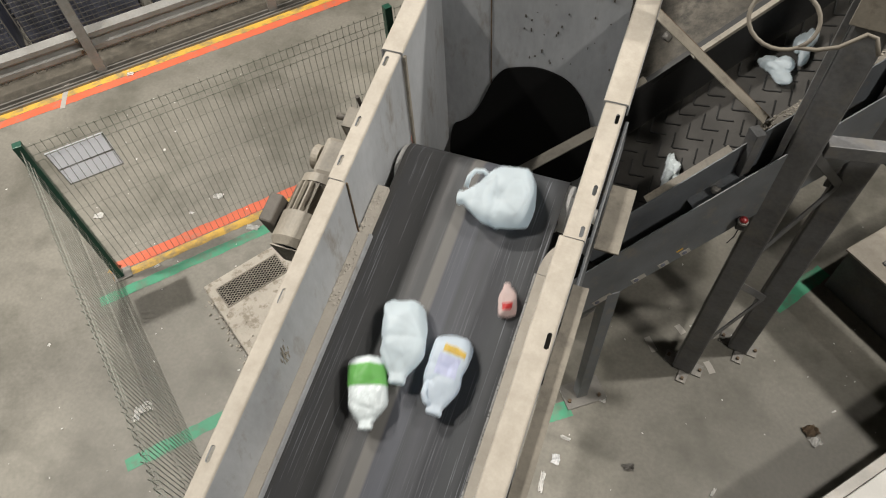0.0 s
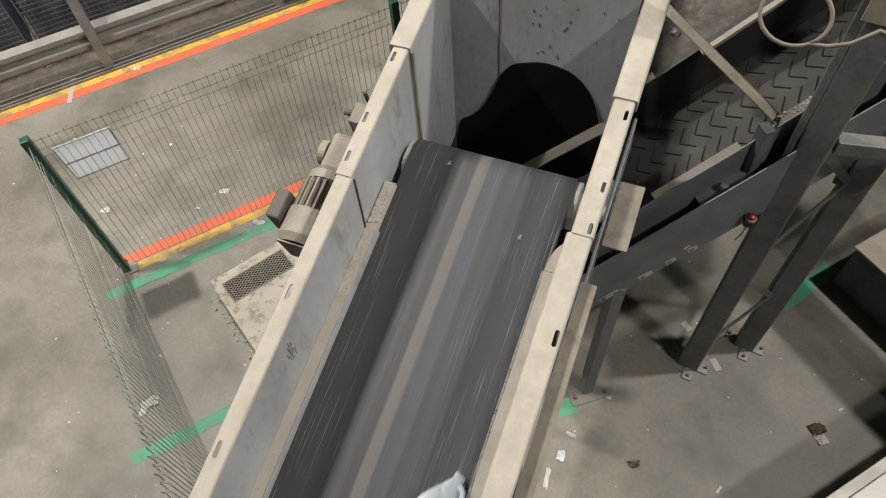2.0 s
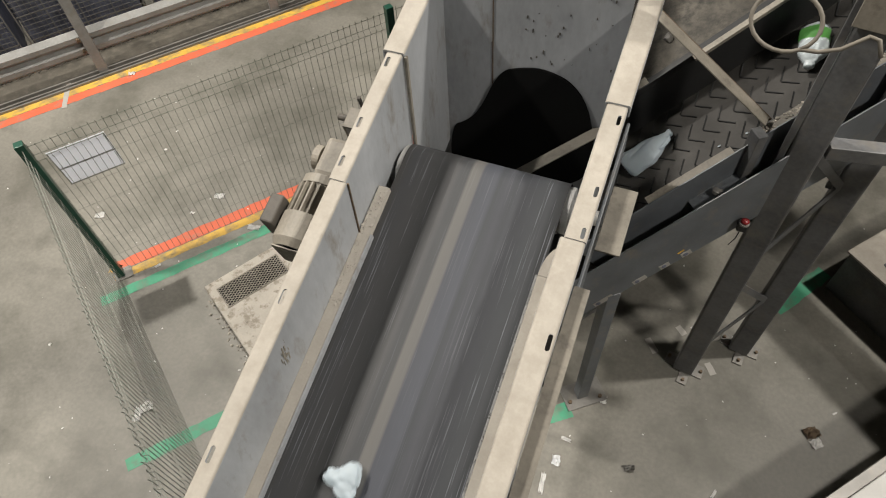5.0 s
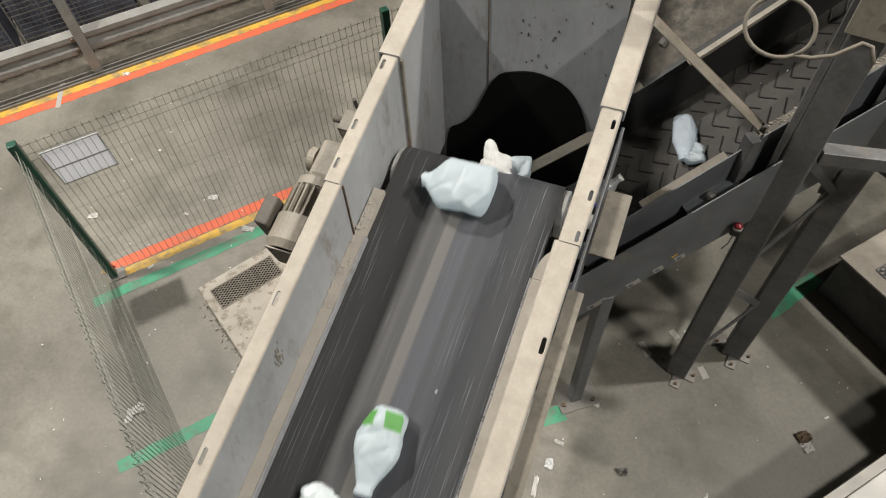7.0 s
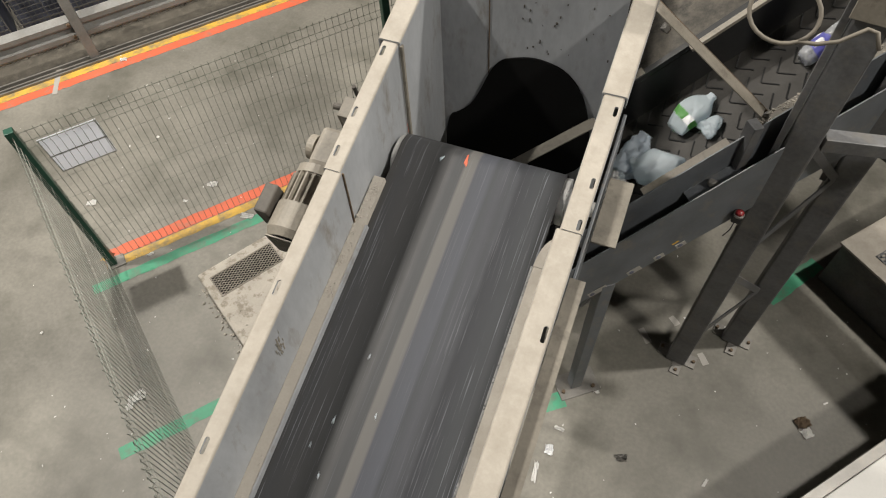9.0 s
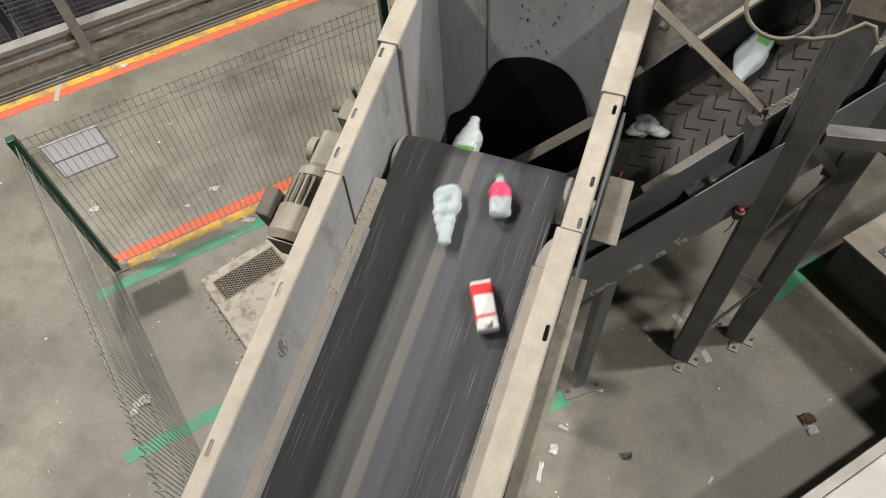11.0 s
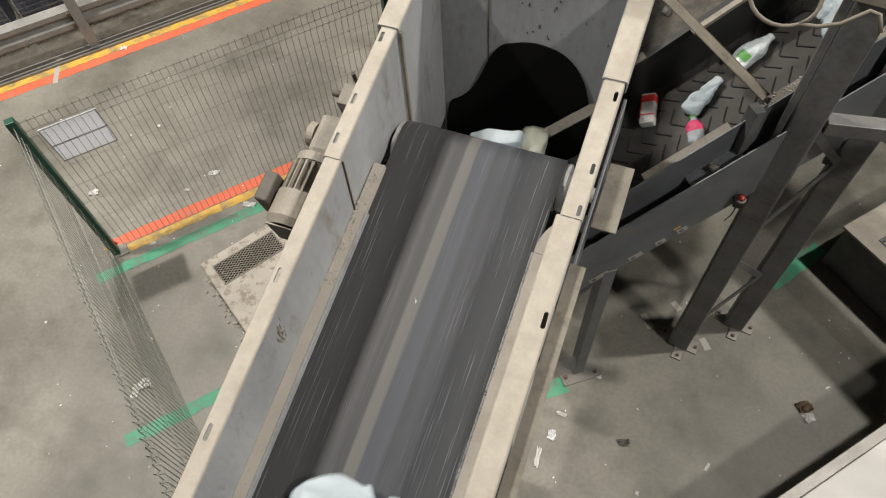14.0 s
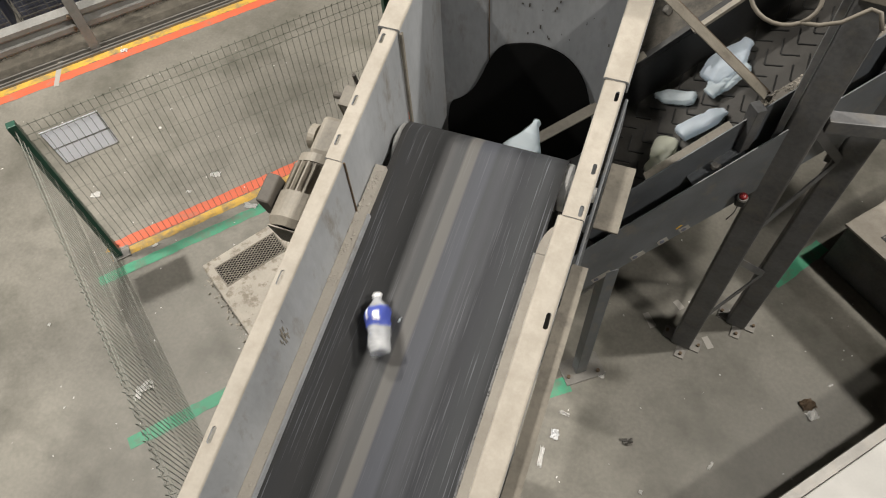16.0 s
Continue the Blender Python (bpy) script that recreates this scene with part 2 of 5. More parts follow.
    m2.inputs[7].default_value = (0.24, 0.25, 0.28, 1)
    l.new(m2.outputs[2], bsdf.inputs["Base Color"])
    return m


BELT = belt_material()

# ---- hall ----
G = Vector((0.638, 0.770, 0))      # the hall's long lines
K = Vector((0.770, -0.638, 0))     # across them
HALL = Matrix(((G.x, K.x, 0, 0), (G.y, K.y, 0, 0), (0, 0, 1, 0), (0, 0, 0, 1)))

bm = bmesh.new()
bmesh.ops.create_grid(bm, x_segments=2, y_segments=2, size=40)
tagged(part("floor", bm, CONCRETE), "worn grey concrete hall floor with stains", "floor", kind="structure")
for nm, cx, cy, sx, sy in (("wall_north", 0, -21, 44, 0.3), ("wall_south", 0, 21, 44, 0.3), ("wall_east", 22, 0, 0.3, 42.3), ("wall_west", -22, 0, 0.3, 42.3)):
    w = part(nm, box(sx, sy, 11, 0, (cx, cy, 5.5)), HALL_WALL)
    w.matrix_basis = HALL
    tagged(w, "plain grey clad hall wall", "wall", kind="structure")
c = part("ceiling", box(44, 42.3, 0.2, 0, (0, 0, 11.1)), HALL_WALL)
c.matrix_basis = HALL
tagged(c, "plain grey hall roof", "ceiling", kind="structure")


def floor_line(name, p, q, width, material, label, z=0.002):
    p, q = Vector((*p, 0)), Vector((*q, 0))
    d = (q - p).normalized()
    s = Vector((d.y, -d.x, 0)) * width / 2
    bm = bmesh.new()
    n = max(2, int((q - p).length / 0.06))
    rnd = random.Random(len(label))
    rows = []
    for i in range(n + 1):
        c = p.lerp(q, i / n)
        rows.append([bm.verts.new(c + s * (1 + rnd.uniform(-.13, .08)) + Vector((0, 0, z))), bm.verts.new(c - s * (1 + rnd.uniform(-.13, .08)) + Vector((0, 0, z)))])
    for a, b in zip(rows, rows[1:]):
        bm.faces.new((a[0], a[1], b[1], b[0]))
    return tagged(part(name, bm, material), label, "floor marking", kind="structure")


def along(p, a, b=0.0):
    v = Vector((*p, 0)) + G * a + K * b
    return (v.x, v.y)


POST = (-3.862, 1.845)
FAR = (-6.24, 2.95)
floor_line("floor_marking", along(FAR, -6, -0.055), along(FAR, 12, -0.055), 0.11, YELLOW, "worn yellow line painted on the concrete floor")
floor_line("floor_marking", along(FAR, -6, 0.058), along(FAR, 12, 0.058), 0.115, ORANGE, "orange line painted along the yellow one")
NEAR = (-3.90, 1.955)
floor_line("floor_marking", along(NEAR, -0.12, 0.0), along(NEAR, 6, 0.0), 0.115, ORANGE, "orange line painted on the floor inside the fence")
floor_line("floor_marking", along(NEAR, -0.12, 0.105), along(NEAR, 6, 0.105), 0.085, YELLOW, "yellow line painted beside the orange one")
floor_line("floor_marking", along((-3.73, 1.72), -0.2), along((-3.73, 1.72), 3.5), 0.10, GREEN_LINE, "green walkway line painted on the floor")
floor_line("floor_marking", along((-2.76, 0.59), -0.10), along((-2.76, 0.59), 3.5), 0.10, GREEN_LINE, "green walkway line painted between fence and plinth")
floor_line("floor_marking", (-0.2, 1.86), (-0.02, 2.0), 0.12, GREEN_LINE, "short worn green mark on the floor")
floor_line("floor_marking", (1.24, 3.33), (1.58, 3.81), 0.13, GREEN_LINE, "faded green mark on the dark floor")
floor_line("floor_marking", along(POST, -0.06, -0.12), along(POST, 0.0, -0.06), 0.10, YELLOW, "stray worn yellow paint dab on the floor")
floor_line("floor_marking", (-5.91, 3.67), (-5.71, 3.35), 0.055, TAPE, "grey tape across the painted lines", 0.004)


# pale paint smears by the columns
for pa, pb in [((0.38, 2.747), (0.462, 2.644)), ((0.574, 2.926), (0.636, 2.87)), ((0.831, 2.692), (0.889, 2.611))]:
    floor_line("paint_smear", pa, pb, 0.05, TAPE, "pale smear of paint on the concrete floor")

# ---- mesh fence ----
def fence_panel(p, d, length, height, board=None):
    """Wire mesh: uprights every 50 mm, cross wires every 200 mm, folds and barbs at the top."""
    bm = bmesh.new()
    p, d = Vector((*p, 0)), d.normalized()
    nrm = Vector((d.y, -d.x, 0))
    n = int(length / 0.05)
    folds = [0.25, 0.85, height - 0.11]

    def off(z):
        return max(0.0, 0.028 - min(abs(z - f) for f in folds)) * 1.0

    levels = sorted({0.05, height} | {f + e for f in folds for e in (-0.028, 0, 0.028)})
    for i in range(n + 1):
        c = p + d * (i * 0.05 + 0.01)
        for za, zb in zip(levels, levels[1:]):
            add_bar(bm, c + Vector((0, 0, za)) + nrm * off(za), c + Vector((0, 0, zb)) + nrm * off(zb), 0.0028, 0.0028, up=d)
        add_bar(bm, c + Vector((0, 0, height)), c + Vector((0, 0, height + 0.022)) + nrm * (0.006 if i % 2 else -0.006), 0.0033, 0.0033, up=d)
    z = 0.05
    while z < height + 0.001:
        add_bar(bm, p + Vector((0, 0, z)) - nrm * 0.005, p + d * length + Vector((0, 0, z)) - nrm * 0.004, 0.0018, 0.0018)
        z += 0.2
    for z in (folds[2] + 0.03, folds[2] - 0.03, height):
        add_bar(bm, p + Vector((0, 0, z)) - nrm * 0.005, p + d * length + Vector((0, 0, z)) - nrm * 0.004, 0.003, 0.003)
    return bm


def fence_post(parent, p):
    part("post", box(0.06, 0.06, 1.58, 0.004, (0, 0, 0.79)), GREEN_PAINT, parent).matrix_basis = Matrix.Translation((*p, 0)) @ HALL
    part("base_plate", box(0.15, 0.12, 0.012, 0.003, (0.02, 0, 0.006)), GALV, parent).matrix_basis = Matrix.Translation((*p, 0)) @ HALL


fa = thing("mesh_fence", None, "green wire mesh guard fence along the painted line", "fence", "guard fence")
part("mesh_panel", fence_panel(along(POST, 0.03), G, 2.66, 1.53), WIRE_GREEN, fa)
fence_post(fa, along(POST, 0))
fence_post(fa, along(POST, 2.72))
part("mesh_panel", fence_panel(along(POST, 2.77), G, 2.6, 1.53), WIRE_GREEN, fa)
KB = K + G * 0.07
fb = thing("mesh_fence", None, "green wire mesh guard fence with zigzag wire top", "fence", "guard fence")
part("mesh_panel", fence_panel(along(POST, 0, 0.035), KB, 3.3, 1.53), WIRE_PALE, fb)
fence_post(fb, along(POST, 0.237, 3.385))
part("mesh_panel", fence_panel(along(POST, 0.24, 3.43), KB, 2.0, 1.53), WIRE_PALE, fb)
SHEET = surface("translucent_white_sheet", (0.88, 0.89, 0.92), 0.5, vary=0.08, scale=6, fine=50, bump=0.05)
glow = SHEET.node_tree.nodes.new("ShaderNodeBsdfTranslucent")
glow.inputs[0].default_value = (0.88, 0.89, 0.93, 1)
both = SHEET.node_tree.nodes.new("ShaderNodeMixShader")
both.inputs[0].default_value = 0.7
SHEET.node_tree.links.new(SHEET.node_tree.nodes["Principled BSDF"].outputs[0], both.inputs[1])
SHEET.node_tree.links.new(glow.outputs[0], both.inputs[2])
SHEET.node_tree.links.new(both.outputs[0], SHEET.node_tree.nodes["Material Output"].inputs["Surface"])
sb = part("notice_board", box(0.395, 0.006, 0.40, 0.001), SHEET)
for k in range(2):
    bm = bmesh.new()
    add_box(bm, -0.193 + k * 0.386, 0.006, 0, 0.005, 0.005, 0.39)
    part("bar", bm, WIRE_GREEN, sb)
for z in (-0.197, 0.0, 0.197):
    bm = bmesh.new()
    add_box(bm, 0, 0.010, z, 0.40, 0.004, 0.005)
    part("bar", bm, WIRE_GREEN, sb)
sb.matrix_basis = Matrix.Translation(Vector((*along(POST, 0.302, -0.035), 1.243))) @ HALL @ pose(0, 0, 0, -12)
tagged(sb, "pale plastic board behind dark bars on the mesh fence", "sign")

# ---- main conveyor ----
SL = 0.2451                       # rise of the belt per metre
BX = -0.575                       # its middle


def zb(y):
    return 2.5756 + (y - 1.2273) * SL


UPB = Vector((0, -0.238, 0.971))  # square to the belt
HEAD_Y = 1.665
conv = thing("belt_conveyor", None, "inclined belt conveyor with dusty cream side rails", "conveyor")
TAIL = -3.2
RP = 0.105


def run(x, y, up=0.0):
    return Vector((x, y, zb(y))) + UPB * up


bm = bmesh.new()
prof = []
for i in range(41):
    prof.append(run(0, TAIL + (HEAD_Y - TAIL) * i / 40))
hc = run(0, HEAD_Y) - UPB * RP
for i in range(1, 24):
    a = math.pi * i / 24
    prof.append(hc + RP * (math.cos(a) * UPB + math.sin(a) * Vector((0, 0.971, 0.238))))
for i in range(41):
    prof.append(run(0, HEAD_Y + (TAIL - HEAD_Y) * i / 40) - UPB * 2 * RP)
tc_ = run(0, TAIL) - UPB * RP
for i in range(1, 12):
    a = math.pi + math.pi * i / 12
    prof.append(tc_ + RP * (math.cos(a) * UPB + math.sin(a) * Vector((0, 0.971, 0.238))))
W2 = 0.335
rows = [[bm.verts.new((x, p.y, p.z)) for x in (-W2, -0.2, 0, 0.2, W2)] for p in prof]
for a, b in zip(rows, rows[1:] + rows[:1]):
    for j in range(4):
        bm.faces.new((a[j], a[j + 1], b[j + 1], b[j]))
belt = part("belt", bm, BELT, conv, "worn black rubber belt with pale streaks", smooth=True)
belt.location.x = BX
bm = bmesh.new()
add_cyl(bm, hc + Vector((BX - 0.325, 0, 0)), hc + Vector((BX + 0.325, 0, 0)), RP - 0.004, seg=40)
part("head_pulley", bm, BARE_STEEL, conv, smooth=False)
bm = bmesh.new()
add_cyl(bm, hc + Vector((BX - 0.5, 0, 0)), hc + Vector((BX + 0.47, 0, 0)), 0.03, seg=20)
part("shaft", bm, BARE_STEEL, conv)
for sx in (-0.345, 0.345):
    bm = bmesh.new()
    add_cyl(bm, hc + Vector((BX + sx - 0.012, 0, 0)), hc + Vector((BX + sx + 0.012, 0, 0)), 0.095, seg=32)
    add_cyl(bm, hc + Vector((BX + sx - 0.03, 0, 0)), hc + Vector((BX + sx + 0.03, 0, 0)), 0.055, seg=28)
    part("end_disc", bm, BARE_STEEL, conv)


def side_plate(x, y0, y1, sgn, rise, drop, name="side_plate", flange=0.066, mat=None, lip=0.03, t=0.005):
    """A folded plate: an upright face at x, a flange outwards at the top (sgn) and a lip down."""
    f, h = flange * sgn, rise
    r = 0.010
    arc = [(r * (1 - math.cos(a)), -r * (1 - math.sin(a))) for a in (0, 0.4, 0.8, 1.2, math.pi / 2)]
    inner = [(sgn * a, h + b) for a, b in arc]
    outer = [(f - sgn * a, h + b) for a, b in reversed(arc)]
    pts = [(0, -drop), (t * sgn, -drop), (t * sgn, h - t - 0.004), (f - t * sgn, h - t - 0.004), (f - t * sgn, h - lip), (f, h - lip)] + outer[::-1] + inner[::-1]
    bm = bmesh.new()
    rings = [[bm.verts.new(Vector((x + a, y, zb(y) + b))) for a, b in pts] for y in (y0, y1)]
    n_ = len(pts)
    for i in range(n_):
        j = (i + 1) % n_
        bm.faces.new((rings[0][i], rings[0][j], rings[1][j], rings[1][i]))
    bm.faces.new(rings[0])
    bm.faces.new(rings[1][::-1])
    bm.normal_update()
    for f_ in bm.faces:
        if abs(f_.normal.z) > 0.35:
            f_.material_index = 1
    return part(name, bm, [mat or GREY_PAINT, DUST_STEEL], conv)
# near-black that stands in for deep shade in the chute and grille holes
DEEP_BLACK = surface("deep_black", (0.006, 0.006, 0.006), 0.9, vary=0.3, bump=0.1, spec=0.15)
DIRTY_DARK = surface("dark_dusty_casting", (0.09, 0.08, 0.068), 0.7, vary=0.3, scale=9, fine=70, bump=0.15)


def cut_slots(ob, slots, length=0.055, width=0.016):
    """Cuts stadium slots, lying along the belt, through the flange of ob at (x, y)."""
    bm = bmesh.new()
    for x, y, h in slots:
        c = Vector((x, y, zb(y) + h))
        d = Vector((0, 0.971, 0.238))
        ring = []
        for k in range(16):
            a = 2 * math.pi * k / 16
            e = (length - width) / 2 * (1 if math.sin(a) > 0 else -1)
            ring.append(c + Vector((1, 0, 0)) * math.cos(a) * width / 2 + d * (math.sin(a) * width / 2 + e))
        top = [bm.verts.new(p + UPB * 0.012) for p in ring]
        bot = [bm.verts.new(p - UPB * 0.012) for p in ring]
        for i in range(16):
            j = (i + 1) % 16
            bm.faces.new((top[i], top[j], bot[j], bot[i]))
        bm.faces.new(top[::-1])
        bm.faces.new(bot)
    bmesh.ops.recalc_face_normals(bm, faces=bm.faces[:])
    me = bpy.data.meshes.new("cut")
    bm.to_mesh(me)
    bm.free()
    tool = new("cut", me)
    mod = ob.modifiers.new("cut", "BOOLEAN")
    mod.operation, mod.object, mod.solver = "DIFFERENCE", tool, "EXACT"
    dg = bpy.context.evaluated_depsgraph_get()
    done = bpy.data.meshes.new_from_object(ob.evaluated_get(dg))
    ob.modifiers.clear()
    ob.data = done
    bpy.data.objects.remove(tool)
    bpy.data.meshes.remove(me)


# left wall of the conveyor, in three lengths, and the hood beyond the head
LX, RX = -0.95, -0.19
pl = side_plate(LX, TAIL, 1.297, -1, 0.315, 0.14)
cut_slots(pl, [(LX - 0.042, y, 0.313) for y in (-0.55, -0.05, 0.345, 0.86)])
pl = side_plate(LX - 0.004, 1.296, 1.84, -1, 0.3195, 0.6)
cut_slots(pl, [(LX - 0.05, y, 0.315) for y in (1.37, 1.53, 1.795)], 0.045, 0.015)
# hood with extra length added out of view to block the left lamps
side_plate(LX + 0.004, 1.836, 4.4, -1, 0.327, 0.60, flange=0.09, lip=0.05)
# right wall
pr = side_plate(RX, TAIL, 1.318, 1, 0.315, 0.14, flange=0.085)
cut_slots(pr, [(RX + 0.068, y, 0.313) for y in (-0.55, 0.0, 0.98)])
pr = side_plate(RX + 0.012, 1.317, 1.832, 1, 0.3195, 0.14, flange=0.075)
cut_slots(pr, [(RX + 0.068, y, 0.316) for y in (1.345, 1.495, 1.77)], 0.04, 0.014)
side_plate(RX + 0.005, 1.826, 2.47, 1, 0.327, 0.85, flange=0.09, lip=0.05)
# lower outer strips of the right wall
part("outer_strip", profile_bar([(0, 0), (0.052, 0), (0.052, 0.006), (0, 0.006)], Vector((RX + 0.088, TAIL, zb(TAIL) + 0.262)), Vector((RX + 0.088, 1.2, zb(1.2) + 0.262)), UPB), WORN_SHEET, conv)
bm = bmesh.new()
add_bar(bm, Vector((RX + 0.155, 1.36, zb(1.36) + 0.22)), Vector((RX + 0.155, 1.60, zb(1.6) + 0.22)), 0.085, 0.012, UPB, 0.003)
part("bearing_plate", bm, WORN_SHEET, conv)
bm = bmesh.new()
add_bar(bm, Vector((RX + 0.10, 1.0, zb(1.0) + 0.16)), Vector((RX + 0.10, 1.84, zb(1.84) + 0.16)), 0.012, 0.20, UPB, 0.003)
part("outer_bracket", bm, BLUE_GREY, conv)
# skirts beside the belt
part("left_skirt", profile_bar([(0, 0), (0.046, 0), (0.046, -0.03), (0.042, -0.03), (0.042, -0.004), (0, -0.004)], Vector((LX + 0.001, TAIL, zb(TAIL) + 0.028)), Vector((LX + 0.001, 1.50, zb(1.50) + 0.028)), UPB), LEDGE_DUST, conv)
part("skirt_rubber", profile_bar([(0, 0), (0.009, 0), (0.009, -0.026), (0, -0.026)], Vector((LX + 0.049, TAIL, zb(TAIL) + 0.030)), Vector((LX + 0.049, 1.30, zb(1.30) + 0.030)), UPB), GREY_PAINT, conv)
part("right_skirt", profile_bar([(-0.058, 0), (0, 0), (0, -0.004), (-0.053, -0.004), (-0.053, -0.03), (-0.058, -0.03)], Vector((RX - 0.001, TAIL, zb(TAIL) + 0.03)), Vector((RX - 0.001, 1.33, zb(1.33) + 0.03)), UPB), DUST_STEEL, conv)
bm = bmesh.new()
tip = [(RX - 0.001, 1.331)] + [(RX - 0.001 - 0.058 * math.cos(a), 1.331 + 0.125 * math.sin(a)) for a in [math.pi / 2 * k / 8 for k in range(9)]][::-1]
up_ = [bm.verts.new((x, y, zb(y) + 0.031)) for x, y in tip]
dn_ = [bm.verts.new((x, y, zb(y) + 0.002)) for x, y in tip]
bm.faces.new(up_)
bm.faces.new(dn_[::-1])
for k in range(len(tip)):
    bm.faces.new((up_[k], up_[k - 1], dn_[k - 1], dn_[k]))
part("skirt_tip", bm, DUST_STEEL, conv)
part("skirt_edge", profile_bar([(0.003, 0), (0.010, 0), (0.010, -0.027), (0.003, -0.027)], Vector((RX - 0.07, TAIL, zb(TAIL) + 0.03)), Vector((RX - 0.07, 1.33, zb(1.33) + 0.03)), UPB), LIGHT_ALU, conv)
bm = bmesh.new()
rnd = random.Random(4)
for i in range(220):
    y = rnd.uniform(1.0, 1.48) if i < 200 else rnd.uniform(-0.2, 1.0)
    r = rnd.uniform(0.001, 0.0045)
    bmesh.ops.create_icosphere(bm, subdivisions=1, radius=r, matrix=Matrix.Translation((LX + 0.004 + rnd.random() ** 2 * 0.038, y, zb(y) + 0.029)) @ Matrix.Diagonal((rnd.uniform(.7, 2), rnd.uniform(.7, 2), .5, 1)))
tagged(part("dust_heap", bm, LEDGE_DUST), "grey dust and crumbs on the conveyor ledge", "dust", kind="stuff")
# scratches of dirt on the left face
bm = bmesh.new()
for i in range(34):
    y, z = 0.73 + rnd.gauss(0, 0.009), rnd.gauss(0.2, 0.026)
    add_box(bm, LX + 0.001 + i * 0.00006, y, zb(y) + z, 0.001, rnd.uniform(0.001, 0.006), rnd.uniform(0.008, 0.03))
part("scuff", bm, DIRTY_SHEET, conv)
# legs far below, under the frame
for y in (-2.6, -0.9, 0.75):
    for x in (LX - 0.02, RX + 0.02):
        bm = bmesh.new()
        add_bar(bm, (x, y, 0), (x, y, zb(y) - 0.14), 0.08, 0.06, (0, 1, 0), 0.006)
        part("leg", bm, COLUMN_GREY, conv)
# hood end walls
part("end_wall", box(0.752, 0.006, 1.72, 0, (-0.569, 2.235, 2.68)), GREY_PAINT, conv)
# black sheet cut to the outline of the shadow on the end wall
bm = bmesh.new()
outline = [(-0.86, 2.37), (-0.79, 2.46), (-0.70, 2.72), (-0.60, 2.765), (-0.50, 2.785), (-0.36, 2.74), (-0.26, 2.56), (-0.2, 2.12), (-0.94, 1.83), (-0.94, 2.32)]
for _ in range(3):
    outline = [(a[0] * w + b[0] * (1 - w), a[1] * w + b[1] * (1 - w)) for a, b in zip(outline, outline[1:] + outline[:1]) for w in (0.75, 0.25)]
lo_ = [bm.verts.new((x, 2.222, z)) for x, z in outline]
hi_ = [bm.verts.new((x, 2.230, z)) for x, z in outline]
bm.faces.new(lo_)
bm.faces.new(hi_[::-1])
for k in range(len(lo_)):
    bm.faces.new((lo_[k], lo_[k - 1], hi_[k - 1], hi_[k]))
part("rubber_curtain", bm, DEEP_BLACK, conv, "black sheet that stands in for the deep shade in the chute")
# runs and specks on the sheet
for k in range(34):
    bm = bmesh.new()
    x, z = random.Random(k + 70).uniform(-0.62, -0.22), random.Random(k + 170).uniform(2.8, 3.25)
    add_box(bm, x, 2.2305, z, random.Random(k).uniform(0.002, 0.007), 0.002, random.Random(k + 5).uniform(0.003, 0.03) ** 1.15)
    part("drip_mark", bm, DIRTY_DARK, conv)
bm = bmesh.new()
add_bar(bm, (-0.72, 2.231, 1.9), (-0.735, 2.231, 3.4), 0.004, 0.004, (0, 1, 0))
part("sheet_joint", bm, BROWN, conv)
bm = bmesh.new()
add_bar(bm, (-0.943, 1.84, zb(1.84) - 0.85), (-0.943, 1.84, zb(1.84) + 0.31), 0.012, 0.016, (0, 1, 0), 0.003)
part("plate_seam", bm, DIRTY_SHEET, conv)
bm = bmesh.new()
add_bar(bm, (-0.947, 1.299, zb(1.3) + 0.02), (-0.947, 1.299, zb(1.3) + 0.31), 0.008, 0.006, (0, 1, 0), 0.002)
part("plate_seam", bm, BROWN, conv)

# black sheets added to close the chute, darken it and block the left lamps
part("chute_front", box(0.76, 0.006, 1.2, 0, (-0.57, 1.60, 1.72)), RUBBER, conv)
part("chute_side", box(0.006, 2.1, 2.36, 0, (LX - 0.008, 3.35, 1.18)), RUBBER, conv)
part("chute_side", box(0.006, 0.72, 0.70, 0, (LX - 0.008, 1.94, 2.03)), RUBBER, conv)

# angle bar across the chute
cb = bmesh.new()
add_bar(cb, (-0.56, 1.97, 2.35), (-0.24, 2.22, 2.51), 0.006, 0.05, (0, 0, 1), 0.001)
add_bar(cb, (-0.54, 1.95, 2.376), (-0.22, 2.20, 2.536), 0.05, 0.006, (0, 0, 1), 0.001)
tagged(part("angle_bar", cb, WORN_SHEET), "dusty steel angle bar lying across the chute", "steel bar")

# ---- drive unit on the left of the head ----
drv = thing("gear_motor", None, "dusty electric gear motor beside the conveyor head", "motor")
D = Vector((0, 0.971, 0.238))
m0 = Vector((-1.105, 1.175, zb(1.2) + 0.10))


def on(a, side=0.0, up=0.0):
    return m0 + D * a + Vector((side, 0, 0)) + UPB * up


bm = bmesh.new()
add_cyl(bm, on(0.03), on(0.19), 0.09, seg=28)
motor = part("motor_body", bm, DIRTY_SHEET, drv)
for k in range(22):
    a = 2 * math.pi * k / 22
    o = Vector((math.cos(a), 0, 0)) + UPB * math.sin(a)
    bm = bmesh.new()
    add_bar(bm, on(0.055) + o * 0.096, on(0.185) + o * 0.096, 0.006, 0.022, o)
    part("cooling_fin", bm, DIRTY_SHEET, motor)
bm = bmesh.new()
add_cyl(bm, on(-0.075), on(-0.045), 0.095, 0.112, seg=36)
add_cyl(bm, on(-0.045), on(0.06), 0.112, 0.112, seg=36)
part("fan_cover", bm, DIRTY_SHEET, drv)
bm = bmesh.new()
add_box(bm, 0, 0, 0, 0.055, 0.12, 0.13, 0.008)
